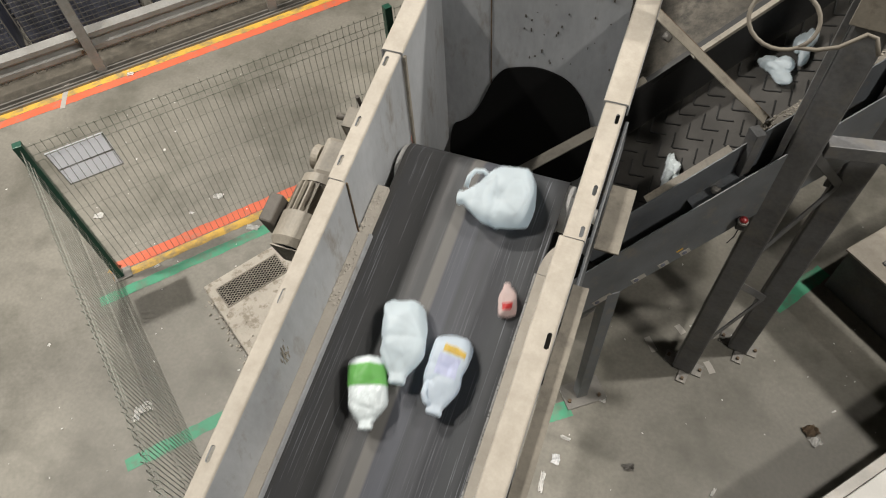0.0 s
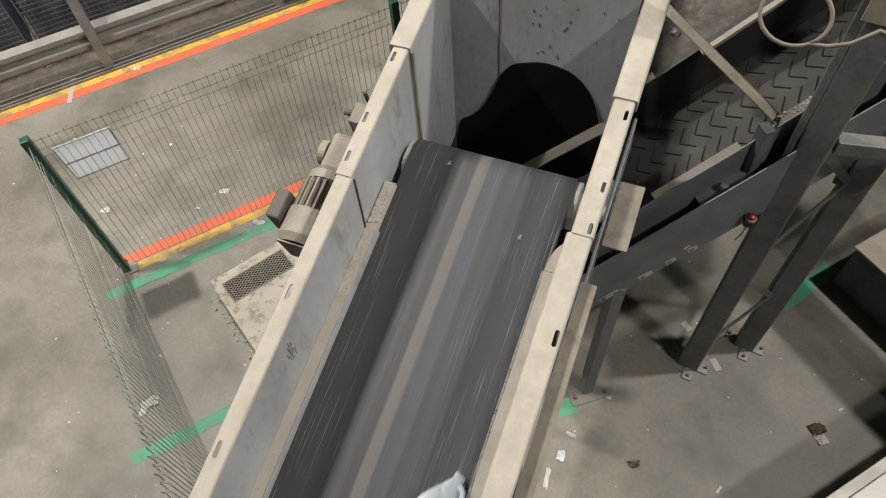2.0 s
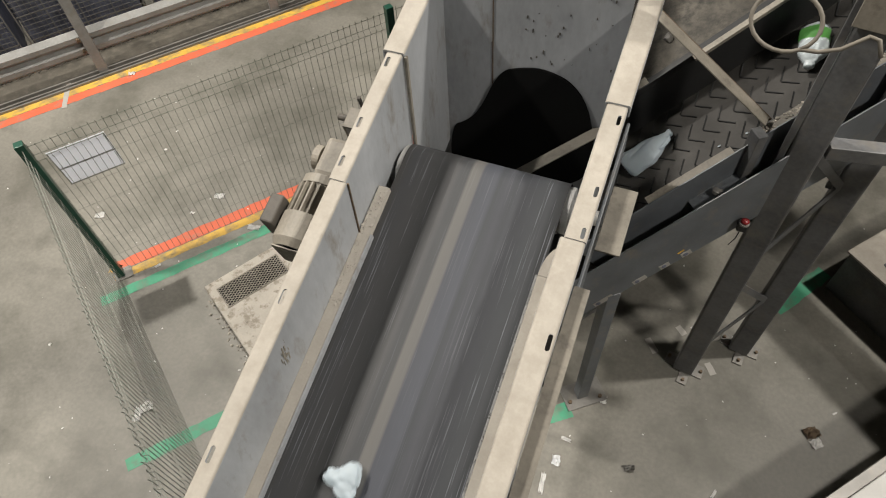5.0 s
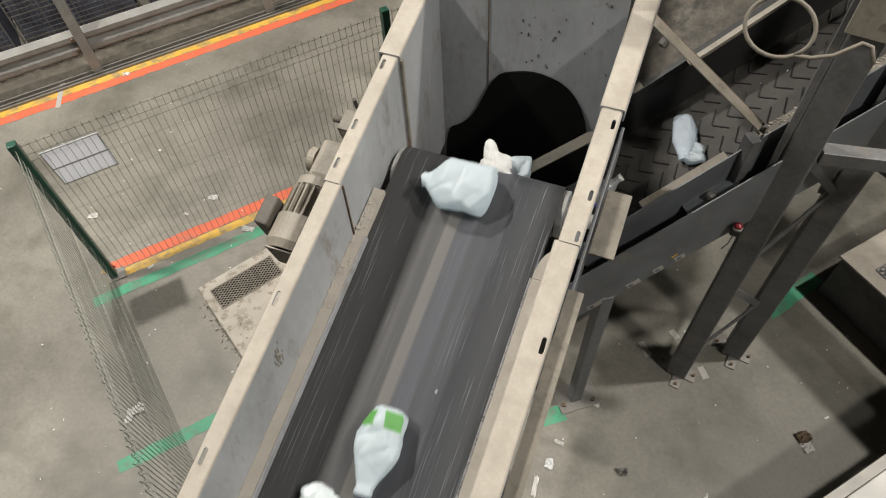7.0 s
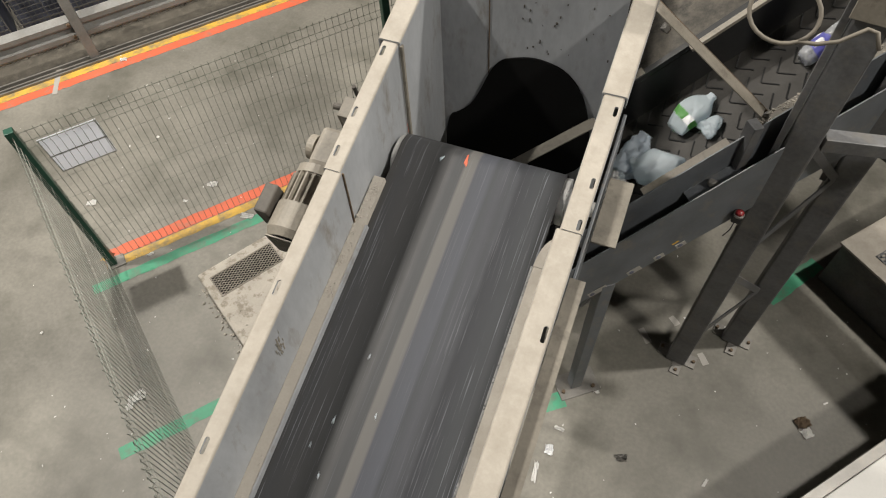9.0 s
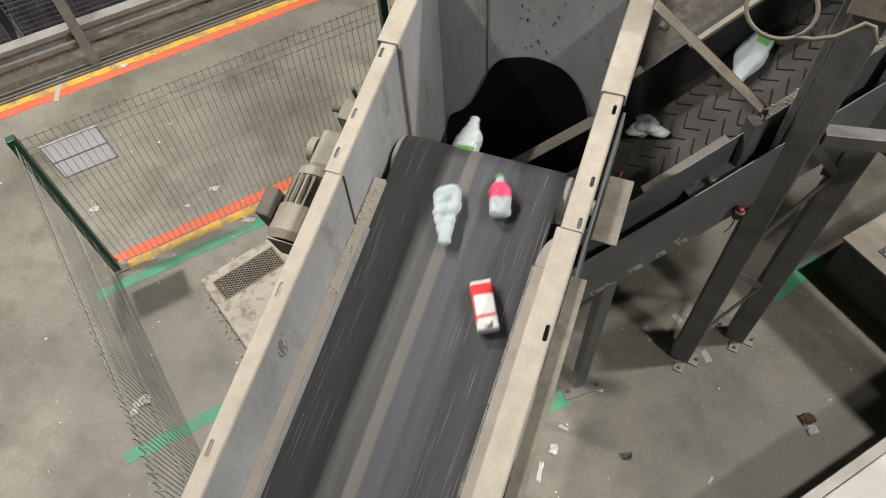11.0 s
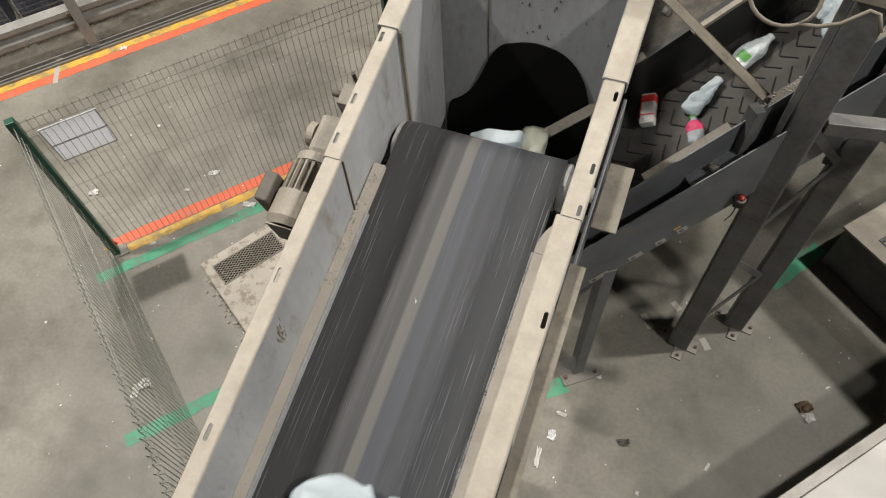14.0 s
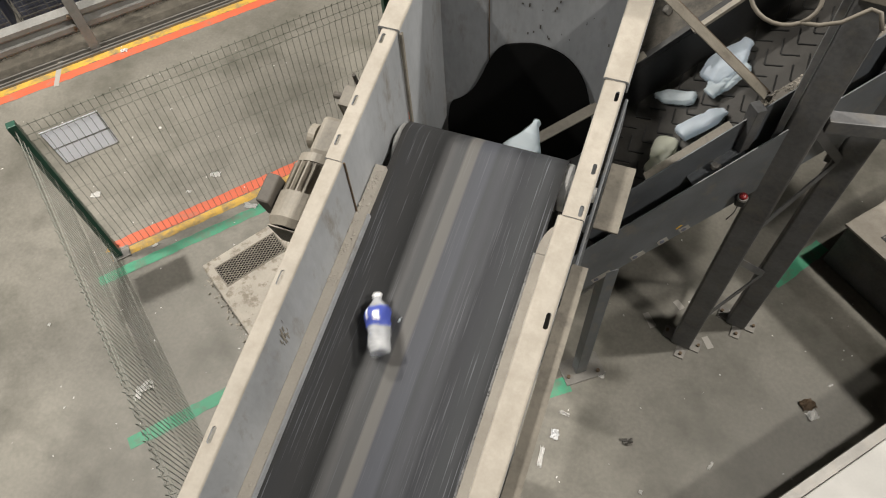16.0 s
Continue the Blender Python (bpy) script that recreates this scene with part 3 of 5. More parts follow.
tb = part("terminal_box", bm, DIRTY_DARK, drv)
tb.matrix_basis = Matrix.Translation(on(0.05, -0.135, 0.02)) @ pose(0, 0, 0, 13.8)
bm = bmesh.new()
add_cyl(bm, on(0.19), on(0.225), 0.10, seg=32)
add_box(bm, 0, 0, 0, 0.15, 0.17, 0.15, 0.02, Matrix.Translation(on(0.315, 0.02)) @ pose(0, 0, 0, 13.8))
add_cyl(bm, on(0.33, -0.07), on(0.33, -0.10), 0.05, seg=24)
part("gearbox", bm, DIRTY_SHEET, drv)
bm = bmesh.new()
add_box(bm, 0, 0, 0, 0.10, 0.09, 0.012, 0.002, Matrix.Translation(on(0.50, 0.03, 0.06)) @ pose(0, 0, 0, 13.8))
add_box(bm, 0, 0, 0, 0.012, 0.09, 0.09, 0.002, Matrix.Translation(on(0.50, -0.02, 0.02)) @ pose(0, 0, 0, 13.8))
part("torque_bracket", bm, DIRTY_SHEET, drv)
bm = bmesh.new()
add_cyl(bm, on(0.50, -0.06, 0.05), on(0.50, 0.0, 0.05), 0.014, seg=12)
part("bolt", bm, DIRTY_DARK, drv)
bm = bmesh.new()
add_cyl(bm, on(0.58, 0.0, 0.09), on(0.58, 0.0, 0.03), 0.008, seg=8)
part("bolt", bm, DIRTY_DARK, drv)
# perforated guard below the fan
def perforated(w, h, pitch, hole, thick=0.003):
    """A sheet of diamond openings: crossing slanted strips in a frame."""
    bm = bmesh.new()
    n = int((w + h) / pitch)
    strip = pitch - hole
    for s in (1, -1):
        for i in range(-n, n):
            c = i * pitch * 1.3
            pts = []
            for k in range(41):
                x = -w / 2 + w * k / 40
                y = (x * s * 0.6 + c)
                if abs(y) <= h / 2:
                    pts.append((x, y))
            if len(pts) > 1:
                add_bar(bm, (*pts[0], 0), (*pts[-1], 0), strip, thick, (0, 0, 1))
    for a, b in (((-w / 2, -h / 2), (w / 2, -h / 2)), ((-w / 2, h / 2), (w / 2, h / 2)), ((-w / 2, -h / 2), (-w / 2, h / 2)), ((w / 2, -h / 2), (w / 2, h / 2))):
        add_bar(bm, (*a, 0), (*b, 0), 0.008, thick + 0.002)
    return bm


gd = part("fan_grille", perforated(0.15, 0.15, 0.011, 0.0075), DIRTY_SHEET, drv)
gd.matrix_basis = Matrix.Translation(on(-0.082)) @ pose(0, 0, 0, 103.77)
# near-black disc in place of the shade inside the fan cover
bm = bmesh.new()
add_cyl(bm, on(-0.0775), on(-0.076), 0.09, seg=28)
part("fan_backing", bm, DEEP_BLACK, drv)

# ---- plinth with a grating ----
PZ = 0.2
a0, a1, a2 = Vector((-3.00, 1.90, 0)), Vector((-2.64, 2.49, 0)), Vector((-2.34, 1.36, 0))
pu = (a1 - a0).normalized()
pv = Vector((pu.y, -pu.x, 0))
bm = bmesh.new()
add_box(bm, 0, 0, 0, 1.5, 0.95, PZ, 0.015, Matrix.Translation(a0 + pu * 0.75 + pv * 0.475 + Vector((0, 0, PZ / 2))) @ Matrix((pu, pv, (0, 0, 1))).transposed().to_4x4())
CEMENT = surface("rough_cement", (0.42, 0.385, 0.335), 0.9, vary=0.14, scale=6, fine=60, bump=0.3, stain=(0.26, 0.23, 0.185), stain_at=0.57, stain_soft=0.05)
plinth = tagged(part("plinth", bm, CEMENT), "rough dusty cement plinth with broken edge", "plinth")
gt = thing("floor_grating", None, "expanded metal grating panel on the plinth", "grating")
gm = Matrix.Translation(a0 + pu * 0.34 + pv * 0.20 + Vector((0, 0, PZ + 0.004))) @ Matrix((pu, pv, (0, 0, 1))).transposed().to_4x4()
part("grille", perforated(0.54, 0.21, 0.019, 0.0145), DIRTY_SHEET, gt).matrix_basis = gm
# near-black sheet that puts shade into the grating's holes
part("backing", box(0.53, 0.20, 0.003, 0, (0, 0, -0.002)), DEEP_BLACK, gt).matrix_basis = gm
rubble = bmesh.new()
rnd = random.Random(11)
for i in range(110):
    t, s = rnd.uniform(0, 0.95), abs(rnd.gauss(0, 0.03))
    on_top = i % 2
    c = a0 + pv * t + (pu * s * 3 if on_top else -pu * s)
    r = rnd.uniform(0.004, 0.012) * (0.6 if on_top else 1)
    vs = bmesh.ops.create_icosphere(rubble, subdivisions=1, radius=r, matrix=Matrix.Translation((c.x, c.y, (PZ if on_top else 0) + r * 0.4)))["verts"]
    for v in vs:
        v.co += Vector((rnd.uniform(-1, 1), rnd.uniform(-1, 1), rnd.uniform(-1, 1))) * r * 0.4
tagged(part("rubble", rubble, CEMENT), "broken cement crumbs along the plinth edge", "rubble", kind="stuff")

# ---- chevron conveyor ----
QA = radians(38)
QH = Vector((math.cos(QA), math.sin(QA), 0))
QN = Vector((-math.sin(QA), math.cos(QA), 0))
QS = 0.59
Q0 = Vector((0.03, 2.10, 1.415))


def cv(s, off, up=0.0):
    """A place on the chevron conveyor: s along its plan, off across it, up above its lower edge."""
    return Q0 + QH * s + QN * off + Vector((0, 0, s * QS + up))


chev = thing("chevron_conveyor", None, "steep chevron belt conveyor with blue-grey steel frame", "conveyor")
S0, S1 = -0.58, 4.2
bm = profile_bar([(0, 0), (-0.05, 0), (-0.05, 0.006), (-0.006, 0.006), (-0.006, 0.39), (0, 0.39)], cv(-0.17, 0), cv(S1, 0))
part("near_stringer", bm, BLUE_GREY, chev)
bm = bmesh.new()
add_bar(bm, cv(-0.15, 0.10, 0.42), cv(S1, 0.10, 0.42), 0.006, 0.28)
part("near_skirt", bm, BLUE_GREY, chev)
bm = bmesh.new()
add_bar(bm, cv(0.14, 0.125, 0.56), cv(0.53, 0.125, 0.56), 0.055, 0.008)
part("near_flange", bm, DIRTY_SHEET, chev)
bm = bmesh.new()
add_bar(bm, cv(0.66, 0.125, 0.56), cv(S1, 0.125, 0.56), 0.055, 0.012)
part("near_flange", bm, WORN_SHEET, chev)
bm = bmesh.new()
add_bar(bm, cv(S0, 0.72, 0.38), cv(S1, 0.72, 0.38), 0.006, 0.36)
add_bar(bm, cv(S0, 0.745, 0.52), cv(S1, 0.745, 0.52), 0.06, 0.05)
part("far_skirt", bm, RUBBER, chev)
bm = bmesh.new()
add_bar(bm, cv(S0, 0.40, 0.25), cv(S1, 0.40, 0.25), 0.62, 0.012)
part("chevron_belt", bm, CHEVRON_RUBBER, chev, "dusty black rubber belt with chevron cleats")
bm = bmesh.new()
s = S0 + 0.02
hgt = 0.2585
while s < 3.6:
    for col, lag in ((0.16, 0.0), (0.32, 0.035), (0.48, 0.0), (0.64, 0.035)):
        for side in (-1, 1):
            add_bar(bm, cv(s + lag, col + side * 0.003, hgt), cv(s + lag + 0.05, col + side * 0.068, hgt), 0.007, 0.007)
    s += 0.075
part("cleat_pattern", bm, RUBBER, chev)
tagged(chev.children[-1], kind="stuff")
# foot frame of the chevron conveyor
bm = bmesh.new()
add_bar(bm, (0.02, 2.135, 0.012), (0.02, 2.135, cv(0.02, 0)[2] + 0.02), 0.075, 0.08, QH, 0.004)
part("leg", bm, BLUE_GREY, chev)
bm = bmesh.new()
add_bar(bm, (-0.25, 2.6, 0.012), (0.0, 2.16, 1.3), 0.05, 0.05, QH, 0.004)
part("brace", bm, BLUE_GREY, chev)
bm = bmesh.new()
add_box(bm, 0, 0, 0, 0.30, 0.19, 0.012, 0.002, Matrix.Translation((0.035, 2.14, 0.008)) @ Matrix.Rotation(radians(38), 4, "Z"))
part("foot_plate", bm, GALV, chev)
bm = bmesh.new()
add_bar(bm, cv(0.25, 1.18, 0.50), cv(S1, 1.18, 0.50), 0.80, 0.012)
part("side_ledge", bm, GRIME, chev, "grimy sheet ledge beside the chevron belt")
bm = bmesh.new()
add_bar(bm, cv(-0.1, 0.76, 0.56), cv(0.42, 0.76, 0.56), 0.05, 0.012)
part("far_flange", bm, DIRTY_SHEET, chev)
bm = bmesh.new()
add_bar(bm, cv(0.62, 0.70, 0.58), cv(S1, 0.70, 0.58), 0.03, 0.02)
part("far_flange", bm, DIRTY_SHEET, chev)
for s, off in ((-0.11, 0.03), (0.11, 0.05)):
    bm = bmesh.new()
    c = Vector((0.035, 2.13, 0.02)) + QH * s - QN * off
    add_cyl(bm, c - Vector((0, 0, 0.006)), c + Vector((0, 0, 0.014)), 0.014, seg=6)
    part("anchor_bolt", bm, BROWN, chev)
# stickers on the stringer
for s, ln in ((-0.10, 0.10), (0.11, 0.07), (0.25, 0.05), (0.36, 0.05)):
    p = cv(s, -0.002, 0.035)
    bm = bmesh.new()
    add_bar(bm, p, cv(s + ln, -0.002, 0.035), 0.002, 0.045)
    part("sticker", bm, TAPE, chev, "white warning sticker with a round sign")
    bm = bmesh.new()
    c = cv(s + 0.02, -0.004, 0.037)
    add_cyl(bm, c, c - QN * 0.002, 0.014, seg=18)
    part("sticker_sign", bm, DARK_BLUE, chev)
for s in (0.33,):
    bm = bmesh.new()
    add_bar(bm, cv(s, -0.002, 0.09), cv(s + 0.03, -0.002, 0.095), 0.002, 0.012)
    part("sticker", bm, YELLOW, chev, "small yellow strip")
# dust lying on the upper flange
bm = bmesh.new()
rnd = random.Random(21)
for i in range(240):
    r = rnd.uniform(0.002, 0.008)
    c = cv(rnd.uniform(0.66, 1.5), 0.125 + rnd.uniform(-0.025, 0.025), 0.568)
    bmesh.ops.create_icosphere(bm, subdivisions=1, radius=r, matrix=Matrix.Translation(c) @ Matrix.Diagonal((1.4, 1, .6, 1)))
tagged(part("dust_crumbs", bm, DUST_STEEL), "pale dust and crumbs on the conveyor flange", "dust", kind="stuff")
# upright and brace
bm = bmesh.new()
b0 = cv(0.60, 0.09, 0.2)
add_bar(bm, b0, b0 + Vector((0, 0, 0.45)), 0.07, 0.05, QH, 0.004)
part("upright", bm, COLUMN_GREY, chev)
BR_B = Vector((0.47, 2.62, 2.42))
BR_A = Vector((-0.13, 2.75, 2.78))
LOOP_C, LOOP_U, LOOP_V = Vector((0.285, 2.01, 3.35)), Vector((0.98, 0, 0.2)), Vector((-0.3, 0.57, 0.77))
L_PURPLE_SCRAP = surface("purple_film", (0.16, 0.12, 0.3), 0.4, vary=0.4, scale=30, fine=90)
# angle iron from the upright up over the chute
br = thing("angle_brace", None, "dusty steel angle brace above the chevron belt", "brace")
pA, pB = BR_A, BR_B
bm = bmesh.new()
add_bar(bm, pA, pB, 0.066, 0.006, (0, 0, 1), 0.001)
part("flange", bm, DIRTY_SHEET, br)
bm = bmesh.new()
sd = (pB - pA).normalized().cross(Vector((0, 0, 1))).normalized()
add_bar(bm, pA - sd * 0.03 - Vector((0, 0, 0.025)), pB - sd * 0.03 - Vector((0, 0, 0.025)), 0.006, 0.05, (0, 0, 1), 0.001)
part("web", bm, BROWN, br)


# ---- columns of the platform ----
def column(x, y, h, w, d, label, tilt=0.0):
    t = thing("steel_column", None, label, "column", "platform columns")
    m = Matrix.Translation((x, y, 0)) @ Matrix.Rotation(radians(-8), 4, "Z")
    part("shaft", box(w, d, h, 0.012, (0, 0, h / 2 + 0.01)), COLUMN_GREY, t).matrix_basis = m
    bm = bmesh.new()
    add_box(bm, -w / 2 - 0.02, -d / 2 + 0.02, h / 2 + 0.9, 0.03, 0.03, h - 1.9, 0.003)
    part("conduit", bm, COLUMN_GREY, t).matrix_basis = m
    for sx, sy in ((0.2, -1), (-1, 0.3), (1, 0.1)):
        pm = m @ Matrix.Translation((sx * (w / 2 + 0.035), sy * (d / 2 + 0.04), 0.007))
        part("foot_plate", box(0.07, 0.10, 0.014, 0.003), GALV, t).matrix_basis = pm
        bm = bmesh.new()
        add_cyl(bm, (0, 0, 0), (0, 0, 0.026), 0.012, seg=6)
        part("anchor_bolt", bm, BROWN, t).matrix_basis = pm @ Matrix.Translation((sx * 0.015, sy * 0.02, 0))
    return t


column(0.675, 2.60, 4.2, 0.14, 0.10, "dark grey steel column bolted to the floor")
column(1.03, 2.895, 4.2, 0.14, 0.10, "dark grey steel column behind the first one")
# deck added out of view to keep the right lamp off the chevron belt
up = thing("overhead_platform", None, "unseen deck added over the columns to shade the chevron belt", "platform")
part("deck", box(0.95, 1.3, 0.06, 0.01, (0, -0.35, 0)), COLUMN_GREY, up).matrix_basis = Matrix.Translation((1.38, 3.25, 4.25)) @ HALL
bm = bmesh.new()
add_bar(bm, (0.6, 2.54, 4.19), (1.5, 3.29, 4.19), 0.08, 0.06, (0, 0, 1), 0.004)
part("bearer", bm, COLUMN_GREY, up)
gp = thing("gusset_plate", None, "dusty steel gusset plate bolted to the column", "bracket")
gm_ = Matrix.Translation((0.76, 2.52, 3.22)) @ Matrix.Rotation(radians(-8), 4, "Z")
part("plate", box(0.36, 0.012, 0.40, 0.003), DIRTY_SHEET, gp).matrix_basis = gm_
for k_ in (-0.03, 0.06):
    bm = bmesh.new()
    add_cyl(bm, (k_, -0.004, -0.09), (k_, -0.022, -0.09), 0.016, seg=6)
    part("bolt", bm, DARK_BLUE, gp).matrix_basis = gm_
lt = thing("lattice_brace", None, "grey steel ties between the two columns", "brace")
for za, zc in ((0.25, 0.75), (1.2, 0.75), (1.3, 1.9), (2.35, 1.9)):
    bm = bmesh.new()
    add_bar(bm, (0.68, 2.59, za), (0.98, 2.85, zc), 0.01, 0.045, (0, 0, 1), 0.001)
    part("tie", bm, COLUMN_GREY, lt)
tb = bmesh.new()
add_bar(tb, (0.75, 2.60, 2.36), (1.28, 2.69, 2.36), 0.075, 0.075, (0, 0, 1), 0.004)
tagged(part("cross_beam", tb, COLUMN_GREY), "dark grey steel cross beam on the column", "beam")

# cable loop and conduit on the column
loop = []
for k in range(25):
    a = 2 * math.pi * k / 24 - 1.15
    loop.append(LOOP_C + LOOP_U * math.cos(a) * 0.10 + LOOP_V * math.sin(a) * 0.09)
loop += [LOOP_C + LOOP_U * a + LOOP_V * b for a, b in ((0.09, -0.088), (0.15, -0.078), (0.225, -0.04), (0.25, -0.05), (0.255, -0.10))]
tagged(part("cable_loop", tube(loop, 0.0068), CABLE, smooth=True), "grey cable hanging in a loop from the column", "cable")

# ducts and grime on top of the far ledge
for i, (s_, off, up, mt, lb) in enumerate(((0.30, 0.86, 0.53, L_PURPLE_SCRAP, "crumpled purple plastic film on the ledge"), (0.62, 0.95, 0.53, GALV, "crushed silvery can on the ledge"))):
    bm = bmesh.new()
    bmesh.ops.create_icosphere(bm, subdivisions=3, radius=0.024, matrix=Matrix.Translation(cv(s_, off, up)))
    for v in bm.verts:
        v.co += noise.noise_vector(v.co * 34) * 0.016
    tagged(part("crumpled_scrap", bm, mt, smooth=True), lb, "scrap")

# crumpled foil caught on the edge of the frame
bm = bmesh.new()
bmesh.ops.create_icosphere(bm, subdivisions=3, radius=0.022, matrix=Matrix.Translation(cv(0.47, 0.05, 0.40)) @ Matrix.Diagonal((1.3, 1, 0.6, 1)))
for v in bm.verts:
    v.co += noise.noise_vector(v.co * 40) * 0.012
tagged(part("crumpled_scrap", bm, GALV, smooth=True), "crumpled grey foil scrap caught on the frame", "scrap")
bm = bmesh.new()
add_bar(bm, cv(0.36, 0.05, 0.383), cv(0.60, 0.05, 0.383), 0.094, 0.01)
part("bracket", bm, BLUE_GREY, chev)

# red stop button
es = thing("stop_button", None, "red emergency stop on the conveyor side", "switch")
c = cv(0.64, -0.03, 0.06)
bm = bmesh.new()
add_box(bm, *c, 0.05, 0.05, 0.06, 0.008)
part("housing", bm, BLACK, es)
bm = bmesh.new()
bmesh.ops.create_uvsphere(bm, u_segments=16, v_segments=10, radius=0.022, matrix=Matrix.Translation(c + Vector((0, -0.01, 0.045))) @ Matrix.Diagonal((1, 1, 0.7, 1)))
part("button", bm, RED, es, smooth=True)
bm = bmesh.new()
add_cyl(bm, c + Vector((0, -0.01, 0.026)), c + Vector((0, -0.01, 0.038)), 0.027, seg=20)
part("collar", bm, GALV, es)
part("pull_cord", tube([c, c + Vector((-0.01, -0.03, -0.08)), c + Vector((-0.03, -0.04, -0.13))], 0.003, 6), BLACK, es)

# ---- machine box at the far side ----
bx = thing("machine_box", None, "low grey steel machine housing with a dusty top", "machine")
cA = Vector((1.57, 3.685, 0))
hu, hv = G, -K
mm = Matrix.Translation(cA + G * 1.0 + K * 0.62) @ HALL
part("body", box(2.0, 1.2, 0.46, 0.01, (0, 0, 0.23)), COLUMN_GREY, bx).matrix_basis = mm
part("top", box(2.04, 1.24, 0.02, 0.004, (0, 0, 0.472)), DUST_STEEL, bx).matrix_basis = mm
part("vent", perforated(0.3, 0.2, 0.03, 0.018), COLUMN_GREY, bx).matrix_basis = mm @ Matrix.Translation((-0.75, -0.30, 0.486))

# ---- barrier and racks beyond the far line ----
RB = (-5.83, 3.93)
gr = thing("crash_barrier", None, "grey steel crash barrier with bolted posts", "barrier")


def wbeam(z, off):
    pts = [(0, -0.15), (0.05, -0.10), (0.05, -0.05), (0.0, 0.0), (0.05, 0.05), (0.05, 0.10), (0, 0.15), (-0.006, 0.15), (0.044, 0.098), (0.044, 0.052), (-0.006, 0.0), (0.044, -0.052), (0.044, -0.098), (-0.006, -0.15)]
    a, b = along(RB, -7, off), along(RB, 9, off)
    return profile_bar(pts, (*a, z), (*b, z))


BARRIER_GREY = surface("dusty_barrier_steel", (0.24, 0.237, 0.225), 0.6, 0.0, vary=0.25, scale=5, fine=60, bump=0.06, stain=(0.22, 0.205, 0.18), stain_at=0.62)
part("rail", wbeam(0.345, 0.02), BARRIER_GREY, gr)
for i in range(-3, 5):
    p = along(RB, i * 1.95 + 0.13, 0.125)
    part("post", box(0.10, 0.05, 1.35, 0.005, (0, 0, 0.675)), BARRIER_GREY, gr).matrix_basis = Matrix.Translation((*p, 0)) @ HALL
    for zz in (0.28, 0.42):
        bm = bmesh.new()
        q = Vector((*along(p, -0.08, -0.045), zz))
        add_cyl(bm, q - K * 0.02, q + K * 0.02, 0.018, seg=6)
        part("bolt", bm, BROWN, gr)
# strip of dirt that also carries the shade under the barrier in its colour
floor_line("floor_dirt", along(RB, -7, -0.24), along(RB, 9, -0.24), 0.84, DIRT_AND_SHADE, "dark dirt swept along the barrier foot", 0.001)
tr = bmesh.new()
for off, z in ((0.10, 0.02), (0.16, 0.012), (0.21, 0.012)):
    a, b = along(RB, -7, off), along(RB, 9, off)
    add_bar(tr, (*a, z), (*b, z), 0.02, 0.03)
tagged(part("floor_track", tr, GALV), "thin steel track rails along the barrier foot", "track")


def crate_rack(p, seed):
    rnd = random.Random(seed)
    t = thing("wire_cage", Matrix.Translation((*p, 0)) @ HALL, "dark wire cage filled with blue-grey plastic waste", "cage", "cages behind the barrier")
    bm = bmesh.new()
    for i in range(25):
        thick = 0.012 if i % 6 == 0 else 0.005
        add_box(bm, -0.6 + i * 0.05, 0.5, 0.6, thick, 0.005, 1.2)
        add_box(bm, -0.6 + i * 0.05, 0.0, 1.2, thick, 1.0, 0.005)
    for i in range(21):
        thick = 0.012 if i % 5 == 0 else 0.005
        add_box(bm, 0, 0.5, 0.1 + i * 0.055, 1.2, 0.005, thick)
        add_box(bm, 0, -0.5 + i * 0.05, 1.2, 1.2, thick, 0.005)
    part("wire_frame", bm, GALV, t)
    bm = bmesh.new()
    for i in range(60):
        add_box(bm, 0, 0, 0, rnd.uniform(.08, .3), rnd.uniform(.05, .2), rnd.uniform(.04, .12), 0.01, pose(rnd.uniform(-.5, .5), rnd.uniform(-.42, .42), rnd.uniform(.85, 1.12), rnd.uniform(-30, 30), rnd.uniform(-30, 30), rnd.uniform(0, 180)))
    add_box(bm, 0, 0, 0.45, 1.15, 0.95, 0.85)
    tagged(part("waste_filling", bm, DARK_BLUE, t), kind="stuff")
    return t


for i in range(-2, 5):
    crate_rack(along(RB, i * 1.3 + 0.2, -0.75), 20 + i)
    crate_rack(along(RB, i * 1.3 + 0.2, -1.85), 40 + i)

# ---- bench with a white top beside the conveyors ----
wb = thing("white_bench", None, "steel bench with a white painted top", "bench")
hp = Vector((1.40, 1.635, 0.0))
bm = bmesh.new()
add_bar(bm, hp - G * 1.6 + K * 0.22 + Vector((0, 0, 0.80)), hp + G * 2.6 + K * 0.22 + Vector((0, 0, 0.80)), 0.31, 0.04, (0, 0, 1), 0.006)
part("top", bm, WHITE_PAINT, wb)
bm = bmesh.new()
add_bar(bm, hp - G * 1.6 + K * 0.033 + Vector((0, 0, 0.795)), hp + G * 2.6 + K * 0.033 + Vector((0, 0, 0.795)), 0.062, 0.03, (0, 0, 1), 0.004)
part("edge_strip", bm, GALV, wb)
for a in (-1.5, 0.5, 2.5):
    for k_ in (0.10, 0.30):
        bm = bmesh.new()
        q = hp + G * a + K * k_
        add_bar(bm, (q.x, q.y, 0), (q.x, q.y, 0.782), 0.05, 0.05, G)
        part("leg", bm, COLUMN_GREY, wb)
# deck beside the machine, added just out of sight to shade the floor
dk = thing("catwalk", None, "unseen steel deck on posts, added to shade the floor", "platform")
part("deck", box(0.42, 3.0, 0.05, 0.01, (0.21, 1.0, 0)), COLUMN_GREY, dk).matrix_basis = Matrix.Translation((1.66, 3.29, 1.5)) @ HALL
